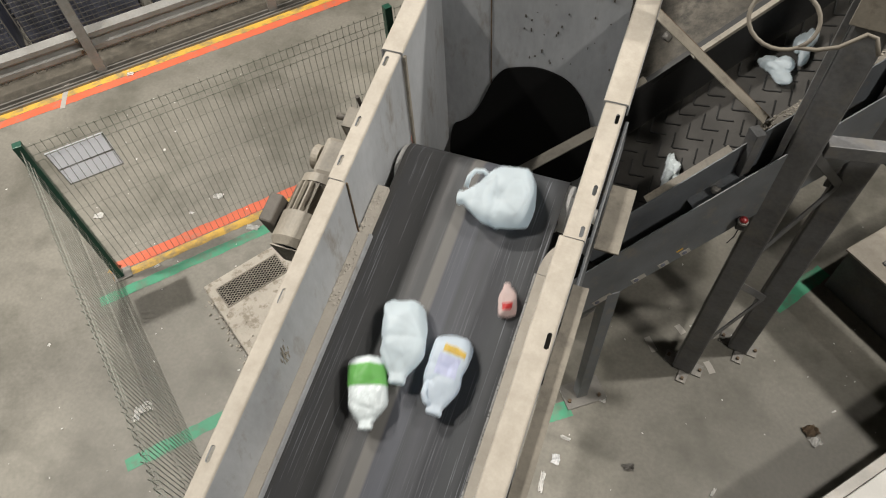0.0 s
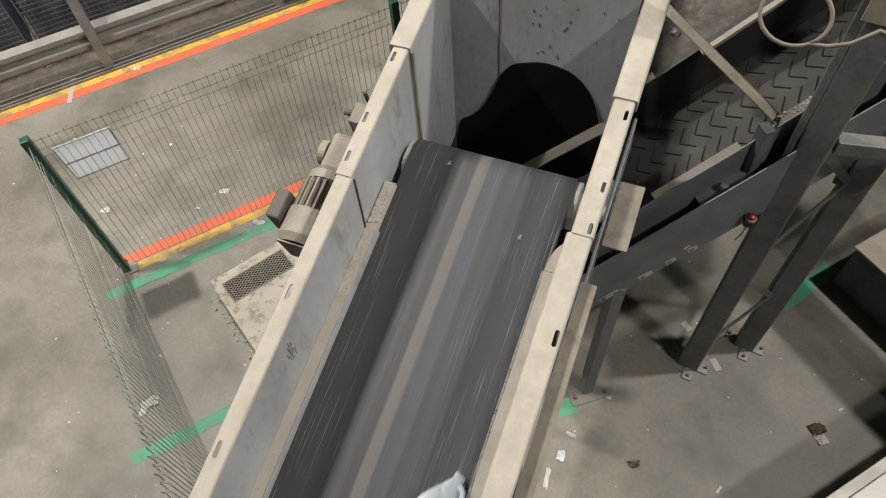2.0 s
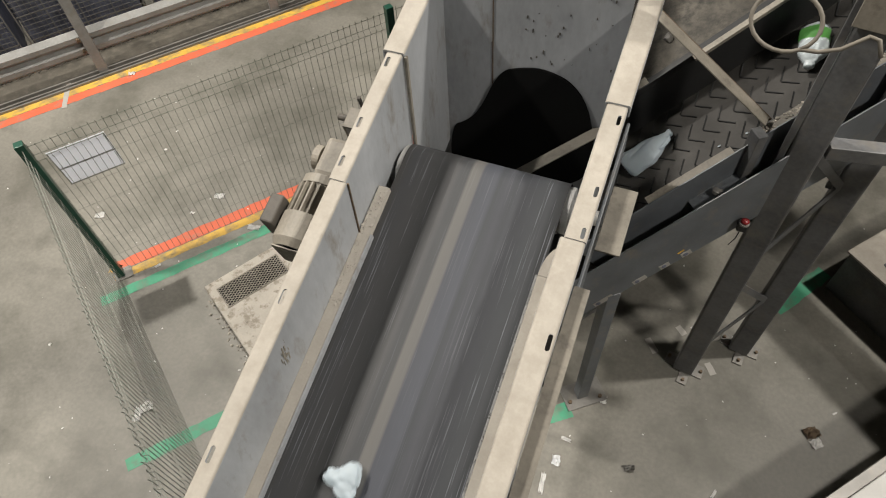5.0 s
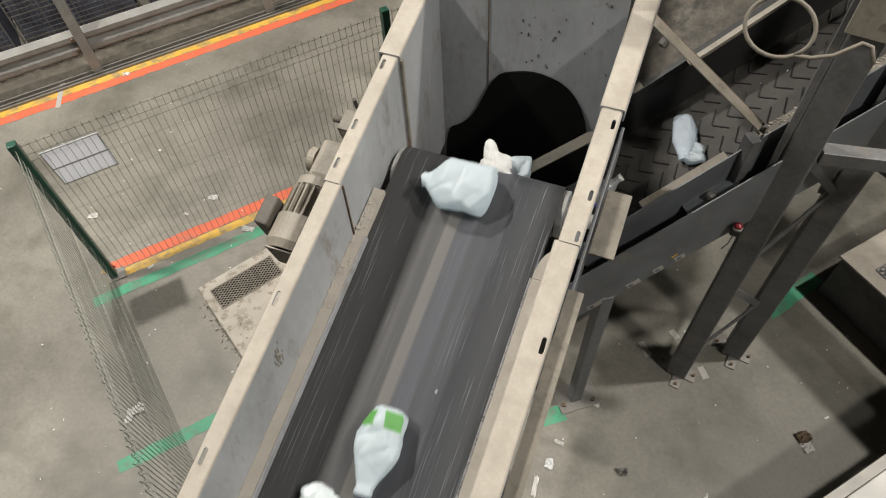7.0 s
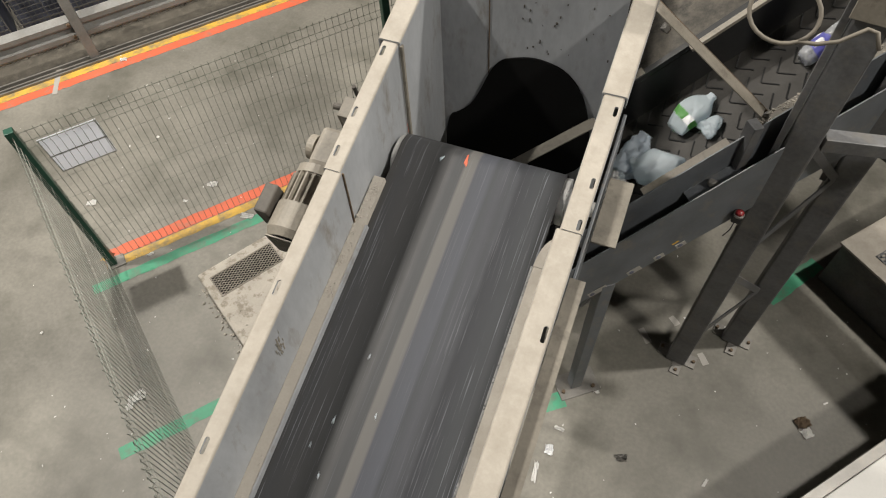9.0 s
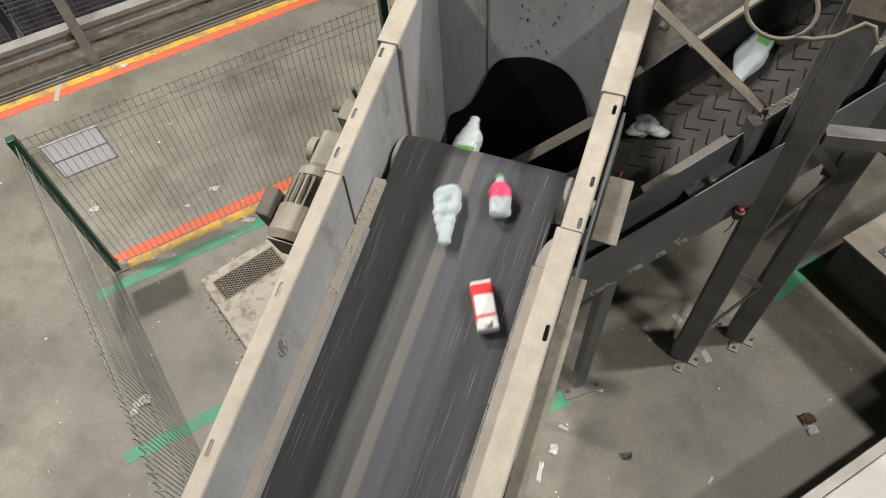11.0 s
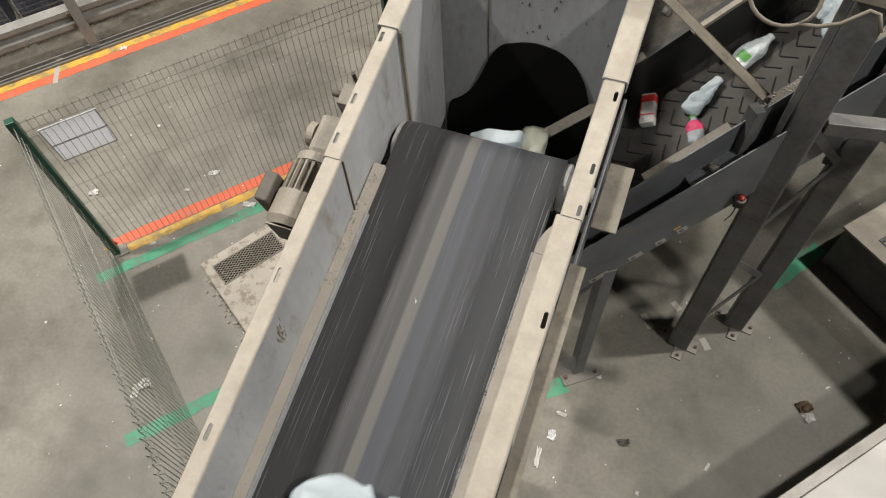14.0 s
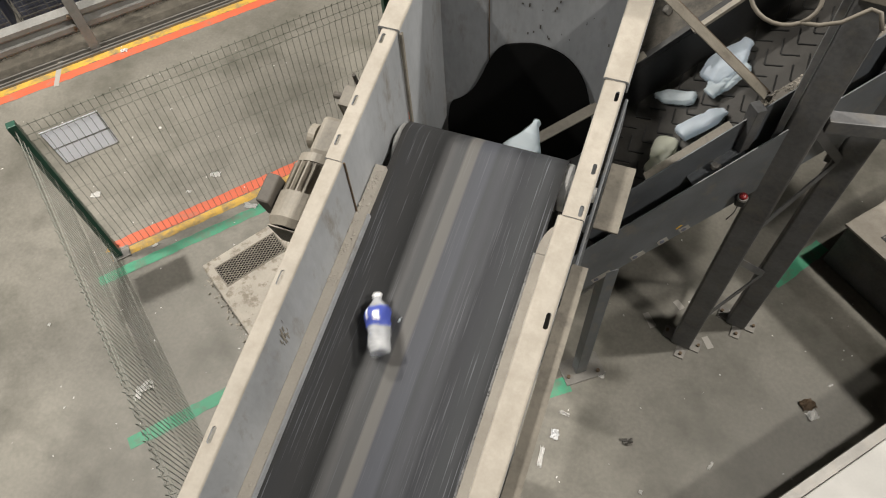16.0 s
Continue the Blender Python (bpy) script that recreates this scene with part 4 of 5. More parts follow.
for g_, k_ in ((0.2, 2.2), (0.2, 1.5)):
    q = Vector((1.66, 3.29, 0)) + G * g_ + K * k_
    bm = bmesh.new()
    add_bar(bm, (q.x, q.y, 0), (q.x, q.y, 1.48), 0.06, 0.06, G, 0.005)
    part("post", bm, COLUMN_GREY, dk)

# ---- litter on the floor ----
def scrap(x, y, w, h, rot, material, label, seed, cat="scrap", z=0.003):
    rnd = random.Random(seed)
    bm = bmesh.new()
    n = 5
    vs = [[bm.verts.new(((i / n - .5) * w, (j / n - .5) * h, z + rnd.random() ** 2 * min(w, h) * 0.25)) for i in range(n + 1)] for j in range(n + 1)]
    for j in range(n + 1):
        for i in range(n + 1):
            if i in (0, n) or j in (0, n):
                vs[j][i].co.x += rnd.uniform(-.09, .09) * w
                vs[j][i].co.y += rnd.uniform(-.09, .09) * h
    for j in range(n):
        for i in range(n):
            bm.faces.new((vs[j][i], vs[j][i + 1], vs[j + 1][i + 1], vs[j + 1][i]))
    bmesh.ops.solidify(bm, geom=bm.faces[:], thickness=0.0012)
    ob = part("paper_scrap", bm, material)
    ob.matrix_basis = pose(x, y, 0.001, 0, 0, rot)
    return tagged(ob, label, cat, "litter on the floor")


SCRAPS = [(-3.53, 2.869, .07, .045, 20, PAPER), (-3.66, 2.62, .035, .02, 10, PAPER), (-4.45, 2.31, .07, .05, 30, PAPER), (-3.05, 2.66, .09, .04, 10, PAPER),
          (-3.62, 2.03, .04, .02, 60, PAPER), (-0.013, 1.6, .045, .055, 10, BOARD), (-.06, 1.42, .025, .11, 5, PAPER), (0.01, 1.77, .055, .02, -5, PAPER),
          (0.187, 2.142, .035, .045, 5, PAPER), (1.62, 2.334, .06, .05, 40, PAPER), (1.58, 2.40, .08, .06, 30, BROWN), (0.46, 1.72, .06, .04, 20, GALV),
          (0.69, 2.95, .03, .02, 30, PAPER), (0.62, 1.42, .02, .02, 0, PAPER), (-5.35, 4.02, .06, .04, 30, PAPER), (-2.95, .93, .07, .06, 50, PAPER), (-2.98, .86, .09, .04, 110, PAPER),
          (-4.0, 1.1, .02, .02, 0, PAPER), (-2.3, 1.4, .09, .02, 75, PAPER), (1.02, 1.75, .05, .015, 70, PAPER), (1.72, 2.6, .03, .01, 40, PAPER), (-4.35, 3.2, .02, .02, 0, PAPER)]
for i, (x, y, w, h, r, mt) in enumerate(SCRAPS):
    scrap(x, y, w * 1.25, h * 1.25, r, mt, {"paper_scrap": "small crumpled white paper scrap on the concrete", "brown_scrap": "torn brown scrap on the concrete", "pale_board": "pale blue-white card scrap on the concrete",
                              "galvanised_steel": "clear plastic film scrap on the concrete"}[mt.name], i)
bm = bmesh.new()
rnd = random.Random(5)
for i in range(270):
    x, y = rnd.uniform(-6, 2.2), rnd.uniform(0.2, 4.5)
    r = rnd.uniform(0.0015, 0.0055)
    add_box(bm, 0, 0, 0, r * rnd.uniform(1, 4), r * 1.5, 0.003, 0, pose(x, y, 0.003, 0, 0, rnd.uniform(0, 180)))
tagged(part("fine_litter", bm, PAPER), "tiny pale crumbs scattered over the floor", "litter", kind="stuff")


# ---- waste on the belts ----
def plastic(name, color, clear=0.0, rough=0.45):
    m = surface(name, color, rough, vary=0.07, scale=14, fine=38, bump=0.25)
    n, l = m.node_tree.nodes, m.node_tree.links
    tc = n.new("ShaderNodeTexCoord")
    bend = n.new("ShaderNodeTexNoise")
    bend.inputs["Scale"].default_value = 9
    l.new(tc.outputs["Object"], bend.inputs["Vector"])
    mixc = n.new("ShaderNodeMix")
    mixc.data_type = "RGBA"
    mixc.inputs[0].default_value = 0.09
    l.new(tc.outputs["Object"], mixc.inputs[6])
    l.new(bend.outputs["Color"], mixc.inputs[7])
    fold = n.new("ShaderNodeTexVoronoi")
    fold.feature = "DISTANCE_TO_EDGE"
    fold.inputs["Scale"].default_value = 15
    l.new(mixc.outputs[2], fold.inputs["Vector"])
    crease = n.new("ShaderNodeBump")
    crease.inputs["Strength"].default_value, crease.inputs["Distance"].default_value = 0.4, 0.02
    l.new(fold.outputs["Distance"], crease.inputs["Height"])
    old = [k for k in n if k.bl_idname == "ShaderNodeBump" and k != crease][0]
    l.new(crease.outputs[0], old.inputs["Normal"])
    b = m.node_tree.nodes["Principled BSDF"]
    b.inputs["Transmission Weight"].default_value = clear
    if clear == 0:
        b.inputs["Subsurface Weight"].default_value = 0.0
    b.inputs["IOR"].default_value = 1.45
    if clear == 0:
        nt = m.node_tree
        tr_ = nt.nodes.new("ShaderNodeBsdfTranslucent")
        mix = nt.nodes.new("ShaderNodeMixShader")
        mix.inputs[0].default_value = 0.45
        tr_.inputs[0].default_value = (*[min(1, c * 1.5) for c in color], 1)
        nt.links.new(b.outputs[0], mix.inputs[1])
        nt.links.new(tr_.outputs[0], mix.inputs[2])
        nt.links.new(mix.outputs[0], nt.nodes["Material Output"].inputs["Surface"])
    return m


MILK = plastic("milky_plastic", (0.57, 0.63, 0.668))
MILK_BLUE = plastic("bluish_milky_plastic", (0.56, 0.62, 0.69))
MILK_WARM = plastic("creamy_milky_plastic", (0.56, 0.57, 0.49))
PINKISH = plastic("pinkish_plastic", (0.74, 0.60, 0.58))
MILK_PURE = plastic("white_film", (0.66, 0.66, 0.65))
L_PALE = plastic("pale_print", (0.50, 0.52, 0.66))
CLEARISH = plastic("cloudy_clear_plastic", (0.60, 0.66, 0.68), 0.18, 0.25)
PET = plastic("clear_bottle_plastic", (0.82, 0.84, 0.86), 0.62, 0.16)
L_GREEN = plastic("green_label", (0.15, 0.40, 0.11))
L_BLUE = plastic("blue_label", (0.10, 0.14, 0.52))
L_PURPLE = plastic("purple_label", (0.20, 0.20, 0.62))
L_YELLOW = plastic("yellow_label", (0.6, 0.42, 0.09))
L_RED = plastic("red_label", (0.65, 0.06, 0.06))
L_PINK = plastic("pink_label", (0.80, 0.10, 0.22))


def loft(rings, cap=True):
    bm = bmesh.new()
    vr = [[bm.verts.new(p) for p in r] for r in rings]
    n = len(vr[0])
    for a, b in zip(vr, vr[1:]):
        for k in range(n):
            bm.faces.new((a[k], a[(k + 1) % n], b[(k + 1) % n], b[k]))
    if cap:
        bm.faces.new(vr[0][::-1])
        bm.faces.new(vr[-1])
    return bm


def jug_rings(L, W, T, seed, crush=1.0, lo=0.0, hi=1.0, grow=0.0, arc=None, n=72, rings=64, taper=0.60, neck=0.34, lean=0.0, notch=0.0):
    """Rings of a crushed milk jug lying along +y (neck at +y), base at y=-L/2, resting on z=0.
    taper: where it starts to narrow; neck: how wide it ends; lean: the neck's shift sideways; notch: a bite pressed into one side."""
    rnd_ = random.Random(seed)
    o = Vector((seed * 3.7, seed * 1.3, seed * 7.1))
    dents = []
    for _ in range(int(7 * crush) + 3):
        q = Vector((rnd_.uniform(-1, 1), rnd_.uniform(-0.45, 0.45), rnd_.uniform(-0.1, 1.2))).normalized()
        reach = Vector((q.x * W / 2, q.y * L / 2, q.z * T / 2)).length
        dents.append((q, reach * rnd_.uniform(0.85, 1.05), rnd_.uniform(0.6, 0.9)))
    folds = []
    for _ in range(int(9 * crush) + 3):
        a = rnd_.uniform(0, math.pi)
        folds.append((Vector((math.cos(a), math.sin(a), rnd_.uniform(-0.4, 0.4))).normalized(),
                      Vector((rnd_.uniform(-0.5, 0.5) * W, rnd_.uniform(-0.45, 0.45) * L, T * 0.3)),
                      rnd_.uniform(0.005, 0.012), rnd_.uniform(0.008, 0.02), rnd_.uniform(0.25, 0.5) * L))
    bite = Vector((W * 0.5, rnd_.uniform(-0.15, 0.15) * L, 0))
    out = []
    for i in range(rings + 1):
        u = lo + (hi - lo) * i / rings
        if u < 0.08:
            k = 0.66 + 0.34 * math.sin(u / 0.08 * math.pi / 2)
        elif u < taper:
            k = 1.0
        elif u < 0.93:
            v = (u - taper) / (0.93 - taper)
            k = 1.0 - (1 - neck) * (v ** 1.5 * 0.6 + (3 * v * v - 2 * v ** 3) * 0.4)
        else:
            k = neck * (1.0 + 0.10 * math.sin((u - 0.93) / 0.07 * math.pi))
        w, t = W / 2 * k, T / 2 * max(k, 0.45)
        if u > 0.995 or u < 0.005:
            w, t = w * 0.9, t * 0.9
        ring = []
        for j in range(n):
            a = 2 * math.pi * j / n if arc is None else arc[0] + (arc[1] - arc[0]) * j / (n - 1)
            c, s = math.cos(a), math.sin(a)
            p = Vector((w * math.copysign(abs(c) ** 0.7, c), (u - 0.5) * L, t * math.copysign(abs(s) ** 0.7, s)))
            nn = Vector((c, 0, s))
            d = noise.noise_vector(p * 6 + o) * 0.011 * crush * min(1, k + 0.1)
            deep = 0.0
            for q, at, amount, wide, reach in folds:
                far = abs((p - at).dot(q))
                deep += amount * math.exp(-far / wide) * math.exp(-((p - at).length / reach) ** 2)
            p = p + d - nn * (deep * crush * k)
            for q, far, much in dents:
                over = p.dot(q) - far
                if over > 0:
                    p = p - q * over * much
            if notch:
                gap = (Vector((p.x, p.y, 0)) - bite).length
                p.x -= notch * W * max(0.0, 1 - gap / (0.45 * W)) ** 0.7 * (1 if p.x > 0 else 0.2)
            p = p + nn * grow
            p.x += lean * W * max(0.0, u - 0.5) * 2 + 0.04 * W * math.sin(u * 3 + seed) * crush
            p.z = max(p.z + T / 2, 0.002)
            ring.append(p)
        out.append(ring)
    return out


def jug(label, L, W, T, seed, body=None, band=None, patch=None, crush=1.0, handle=0, cap=None, **form):
    """A crushed plastic milk jug: body, handle, label and cap."""
    t = thing("plastic_jug", None, label, "plastic bottle", "waste on the conveyors")
    part("body", loft(jug_rings(L, W, T, seed, crush, **form)), body or MILK, t, smooth=True)
    if handle:
        side = form.get("lean", 0.0) * 0.7
        h = [(0.30, 0.10, 0.55), (0.36, 0.20, 0.75), (0.34, 0.31, 0.80), (0.26, 0.38, 0.72), (0.12, 0.41, 0.6)]
        part("handle", tube([(W * (a * handle + side), L * b, T * c) for a, b, c in h], 0.0095, 10), body or MILK, t, smooth=True)
    if band:
        lo, hi, mt = band
        part("label", loft(jug_rings(L, W, T, seed, crush, lo, hi, 0.0016, None, 48, 14, **form), False), mt, t, smooth=True)
    for lo, hi, a0_, a1_, mt in patch if isinstance(patch, list) else [patch] if patch else []:
        bm = bmesh.new()
        rs = jug_rings(L, W, T, seed, crush, lo, hi, 0.0025, (a0_, a1_), 20, 10, **form)
        vr = [[bm.verts.new(p) for p in r] for r in rs]
        for a, b in zip(vr, vr[1:]):
            for k in range(19):
                bm.faces.new((a[k], a[k + 1], b[k + 1], b[k]))
        part("label_print", bm, mt, t, smooth=True)
    if cap:
        bm = bmesh.new()
        add_cyl(bm, (0, L * 0.47, T / 2), (0, L * 0.53, T / 2), 0.019, seg=20)
        part("cap", bm, cap, t)
    return t


def bottle(label, L, r, seed, body=None, mt=None, lab=(0.2, 0.5), cap=None):
    """A ribbed drinks bottle lying along +y, neck at +y."""
    t = thing("drinks_bottle", None, label, "plastic bottle", "waste on the conveyors")
    prof = []
    for i in range(61):
        u = i / 60
        if u < 0.04:
            k = 0.75 + 0.25 * u / 0.04
        elif u < 0.68:
            k = 1 - 0.06 * (0.5 + 0.5 * math.cos(u * 95)) * (0 if lab[0] < u < lab[1] else 1)
        elif u < 0.93:
            k = 1 - 0.62 * (0.5 - 0.5 * math.cos((u - 0.68) / 0.25 * math.pi)) ** 1.3
        else:
            k = 0.38
        prof.append((u, k))

    def rings(items, g, a0=0.0, a1=2 * math.pi * 25 / 26):
        out = []
        for u, k in items:
            ring = []
            for j in range(26):
                a = a0 + (a1 - a0) * j / 25
                p = Vector((math.cos(a) * r * k, (u - 0.5) * L, math.sin(a) * r * k))
                p += noise.noise_vector(p * 22 + Vector((seed, 0, 0))) * 0.009 * (1 if k > 0.4 else 0.2)
                ring.append(p * (1 + g) + Vector((0, -p.y * g, r)))
            out.append(ring)
        return out

    part("body", loft(rings(prof, 0)), body or PET, t, smooth=True)
    if mt:
        part("label", loft(rings([q for q in prof if lab[0] <= q[0] <= lab[1]], 0.02), False), mt, t, smooth=True)
        for f0, f1, b0_, b1_ in ((0.2, 0.75, 1.2, 1.75), (0.3, 0.9, 2.3, 2.5)):
            bm = bmesh.new()
            span = lab[1] - lab[0]
            rs = rings([q for q in prof if lab[0] + f0 * span <= q[0] <= lab[0] + f1 * span], 0.035, b0_, b1_)
            vr = [[bm.verts.new(p) for p in r_] for r_ in rs]
            for a, b in zip(vr, vr[1:]):
                for k in range(25):
                    bm.faces.new((a[k], a[k + 1], b[k + 1], b[k]))
            part("label_print", bm, BOARD, t, smooth=True)
    if cap:
        bm = bmesh.new()
        add_cyl(bm, (0, L * 0.47, r), (0, L * 0.52, r), r * 0.42, seg=20)
        part("cap", bm, cap, t)
    return t


def crumple(label, L, W, T, seed, body=None, name="crumpled_plastic", lobes=3):
    """A crushed piece of thin plastic: a lobed outline, sharp folds, flattened on the belt."""
    t = thing(name, None, label, "plastic waste", "waste on the conveyors")
    rnd_ = random.Random(seed)
    bm = bmesh.new()
    bmesh.ops.create_icosphere(bm, subdivisions=5 if L > 0.1 else 3, radius=1.0)
    o = Vector((seed * 2.3, seed * 5.1, seed))
    start = rnd_.uniform(0, 6.28)
    folds = [(Vector((rnd_.uniform(-1, 1), rnd_.uniform(-1, 1), rnd_.uniform(-.3, .3))).normalized(), rnd_.uniform(-0.6, 0.6), rnd_.uniform(0.06, 0.16), rnd_.uniform(0.06, 0.16)) for _ in range(9)]
    for v in bm.verts:
        p = v.co.copy()
        a = math.atan2(p.y, p.x)
        flat = math.hypot(p.x, p.y)
        f = 1 + 0.22 * flat * math.cos(lobes * a + start) + 0.22 * noise.noise(p * 1.4 + o) - 0.10 * abs(noise.noise(p * 5 + o))
        for q, c, amount, wide in folds:
            f -= amount * math.exp(-abs(p.dot(q) - c) / wide)
        v.co = Vector((p.x * W / 2 * f, p.y * L / 2 * f, max(p.z * T / 2 * f + T * 0.42, 0.002)))
    part("body", bm, body or MILK, t, smooth=True)
    return t


def carton(label, L, W, T):
    t = thing("drink_carton", None, label, "carton", "waste on the conveyors")
    part("body", box(W, L, T, 0.006, (0, 0, T / 2)), PAPER, t)
    part("panel", box(W + 0.002, L * 0.26, T + 0.002, 0.006, (0, -L * 0.33, T / 2 + 0.001)), L_RED, t)
    part("panel", box(W + 0.002, L * 0.07, T + 0.002, 0.006, (0, L * 0.22, T / 2 + 0.001)), L_RED, t)
    part("panel", box(0.006, L * 0.55, T + 0.002, 0.001, (W * 0.45, L * 0.05, T / 2 + 0.001)), L_RED, t)
    bm = bmesh.new()
    add_cyl(bm, (0, L * 0.36, T), (0, L * 0.36, T + 0.012), 0.014, seg=18)
    part("cap", bm, BOARD, t)
    return t


# ---- how they travel ----
VY = 1.0           # the belt's speed along the plan
VC = 0.57          # the chevron belt's, along its plan
YH = 1.655          # where things leave the belt
TILT = pose(0, 0, 0, 13.77)


def belt_pose(x, y, ang, up=0.0):
    return Matrix.Translation((x, y, zb(y) + 0.001 + up)) @ TILT @ pose(0, 0, 0, 0, 0, ang)


def chev_pose(s, off, ang):
    base = Matrix((QH + Vector((0, 0, QS)), QN, Vector((0, 0, 1)))).transposed()
    a = (QH + Vector((0, 0, QS))).normalized()
    m = Matrix((a, QN, a.cross(QN))).transposed().to_4x4()
    m.translation = cv(s, off, 0.265)
    return m @ pose(0, 0, 0, 0, 0, ang)


def journey(ob, t0, x, y, ang, off, passes, cang):
    """Rides the belt past (x, y) at t0, drops off the head and rides the chevron belt, where it passes s = 0.6 at the time passes."""
    th = t0 + (YH - y) / VY

    def along_chevron(t):
        return min(max(0.6 + VC * (t - passes), SLAND), S1 - 0.5)

    def at(t):
        if t <= th:
            return belt_pose(x, max(YH - VY * (th - t), TAIL + 0.15), ang)
        d = t - th
        if d < 0.6:
            k = d / 0.6
            a, b = belt_pose(x, YH, ang), chev_pose(along_chevron(th + 0.6), off, cang)
            p = a.translation.lerp(b.translation, k)
            z0, z1 = a.translation.z, b.translation.z
            p.z = max(z0 + 0.238 * VY * d - 4.9 * d * d, z1)
            p.y = min(a.translation.y + VY * d, 2.3) * (1 - k ** 3) + b.translation.y * k ** 3
            m = a.to_quaternion().slerp(b.to_quaternion(), k).to_matrix().to_4x4()
            m.translation = p
            return m
        return chev_pose(along_chevron(t), off, cang)

    leave, end = passes - (0.6 - SLAND) / VC, passes + (S1 - 1.1) / VC
    times = {0.0, 16.0, th, th + 0.15, th + 0.3, th + 0.45, th + 0.6, leave, end, th - (YH - TAIL - 0.15) / VY} | {k * 0.5 for k in range(33)}
    walk(ob, [(t, at(t)) for t in sorted({round(t, 2) for t in times if 0 <= t <= 16})])


SLAND = -0.45


# ---- the things that ride: pass the place (x, y) of the belt at a time, with a heading ----
RIDES = []


def ride(ob, t, x, y, ang, off, passes=None, cang=None):
    """Belt place (x, y) at t with heading ang; lane off and time of passing on the chevron belt, with heading cang there."""
    RIDES.append((ob, t, x, y, ang, off, t + YH - y + 2.7 if passes is None else passes, ang - 60 if cang is None else cang))


ride(jug("large crushed milky white plastic jug", 0.285, 0.262, 0.12, 1, crush=1.3, taper=0.45, neck=0.16, handle=1), 0.0, -0.478, 1.561, 100, 0.40, 2.98)
ride(jug("milky white plastic milk jug, dented", 0.303, 0.163, 0.10, 2, crush=0.7, taper=0.62, neck=0.36), 0.0, -0.623, 0.959, -168, 0.40, 3.48, -50)
ride(jug("cloudy plastic jug with a green label", 0.252, 0.142, 0.09, 3, body=CLEARISH, band=(.10, .42, L_GREEN), crush=0.6, taper=0.66, neck=0.34), 0.0, -0.675, 0.759, -160, 0.53, 3.97)
ride(jug("milky plastic jug with a yellow and purple label", 0.288, 0.140, 0.09, 4, body=MILK_BLUE, patch=[(.17, .27, 1.3, 2.5, L_YELLOW), (.30, .55, 1.2, 2.2, L_PALE)], crush=0.8, handle=1, neck=0.40, lean=-0.1), 0.0, -0.444, 0.903, -179, 0.54, 3.2, 40)
ride(jug("small pinkish white bottle with a red label", 0.122, 0.070, 0.045, 5, body=PINKISH, patch=(.15, .36, 1.1, 2.0, L_RED), crush=.4, neck=0.34), 0.0, -0.320, 1.218, 20, 0.62, 3.12)
ride(jug("pale dented plastic jug with a handle and ridged sides", 0.300, 0.170, 0.08, 6, crush=0.8, taper=0.40, neck=0.22, lean=-0.05, handle=1), 2.5, -0.349, 0.964, -24, 0.53, 5.37)
ride(bottle("clear drinks bottle with a blue and white label", 0.335, 0.051, 7, mt=L_PURPLE, lab=(.14, .44), cap=BOARD), 3.5, -0.565, 1.238, 11, 0.45, 7.86, -85)
ride(jug("small milky white plastic bottle, squashed", 0.145, 0.124, 0.07, 8, crush=1.3, taper=0.5, neck=0.45), 3.5, -0.648, 0.877, 36, 0.38, 7.04)
ride(jug("long milky white plastic jug", 0.275, 0.125, 0.07, 9, body=MILK_BLUE, crush=0.7, taper=0.55, neck=0.5), 3.5, -0.636, 0.660, -150, 0.48, 7.03)
ride(crumple("crushed white plastic piece with red print", 0.145, 0.120, 0.06, 10), 6.3, -0.646, 1.775, -109, 0.40, 8.9)
ride(jug("white plastic jug with a green label", 0.262, 0.160, 0.09, 11, band=(.22, .40, L_GREEN), patch=(.22, .40, 0.5, 1.3, BOARD), crush=0.6, taper=0.66, neck=0.28), 6.5, -0.575, 1.532, -82, 0.52, 8.94, -82)
ride(jug("milky white plastic jug, flattened", 0.250, 0.150, 0.09, 12, body=MILK_BLUE, crush=1.4, taper=0.7, neck=0.5), 6.5, -0.425, 1.455, 80, 0.50, 9.49, -60)
ride(jug("small milky jug crushed beneath another one", 0.165, 0.120, 0.06, 27, crush=1.2, neck=0.5), 6.5, -0.435, 1.315, 110, 0.44, 9.6)
ride(crumple("crumpled white plastic wrapper with blue cap", 0.205, 0.135, 0.07, 13, body=MILK_PURE), 6.5, -0.536, 1.285, 35, 0.38, 9.75)
ride(jug("large bulging milky white plastic jug", 0.282, 0.205, 0.12, 14, crush=0.7, taper=0.64, neck=0.22), 6.5, -0.628, 1.09, 92, 0.33, 9.42)
ride(jug("milky jug with green printed label patches", 0.295, 0.172, 0.10, 15, patch=[(.04, .24, .45, 1.4, L_GREEN), (.04, .24, 1.65, 2.7, L_GREEN)], crush=0.8, taper=0.42, neck=0.34), 7.0, -0.559, 0.611, -175, 0.59, 10.4)
ride(crumple("crumpled clear plastic with a green corner", 0.225, 0.130, 0.07, 16, body=CLEARISH), 7.5, -0.659, 0.886, -81, 0.58, 11.3)
ride(jug("white plastic bottle crushed flat", 0.235, 0.120, 0.07, 17, crush=1.2, taper=0.4, neck=0.4), 11.3, -0.623, 1.732, -160, 0.50, 13.88, -70)
ride(carton("red and white drink carton", 0.18, 0.077, 0.055), 11.3, -0.372, 1.443, -152, 0.61, 14.28)
ride(jug("large bluish white plastic jug", 0.275, 0.180, 0.10, 18, body=MILK_BLUE, crush=0.8, taper=0.5, neck=0.34), 12.0, -0.513, 1.243, -13, 0.58, 15.6)
ride(jug("torn milky white plastic jug half", 0.240, 0.158, 0.08, 19, crush=1.2, taper=0.6, neck=0.5, notch=0.45), 12.5, -0.592, 1.247, 160, 0.50, 15.68)
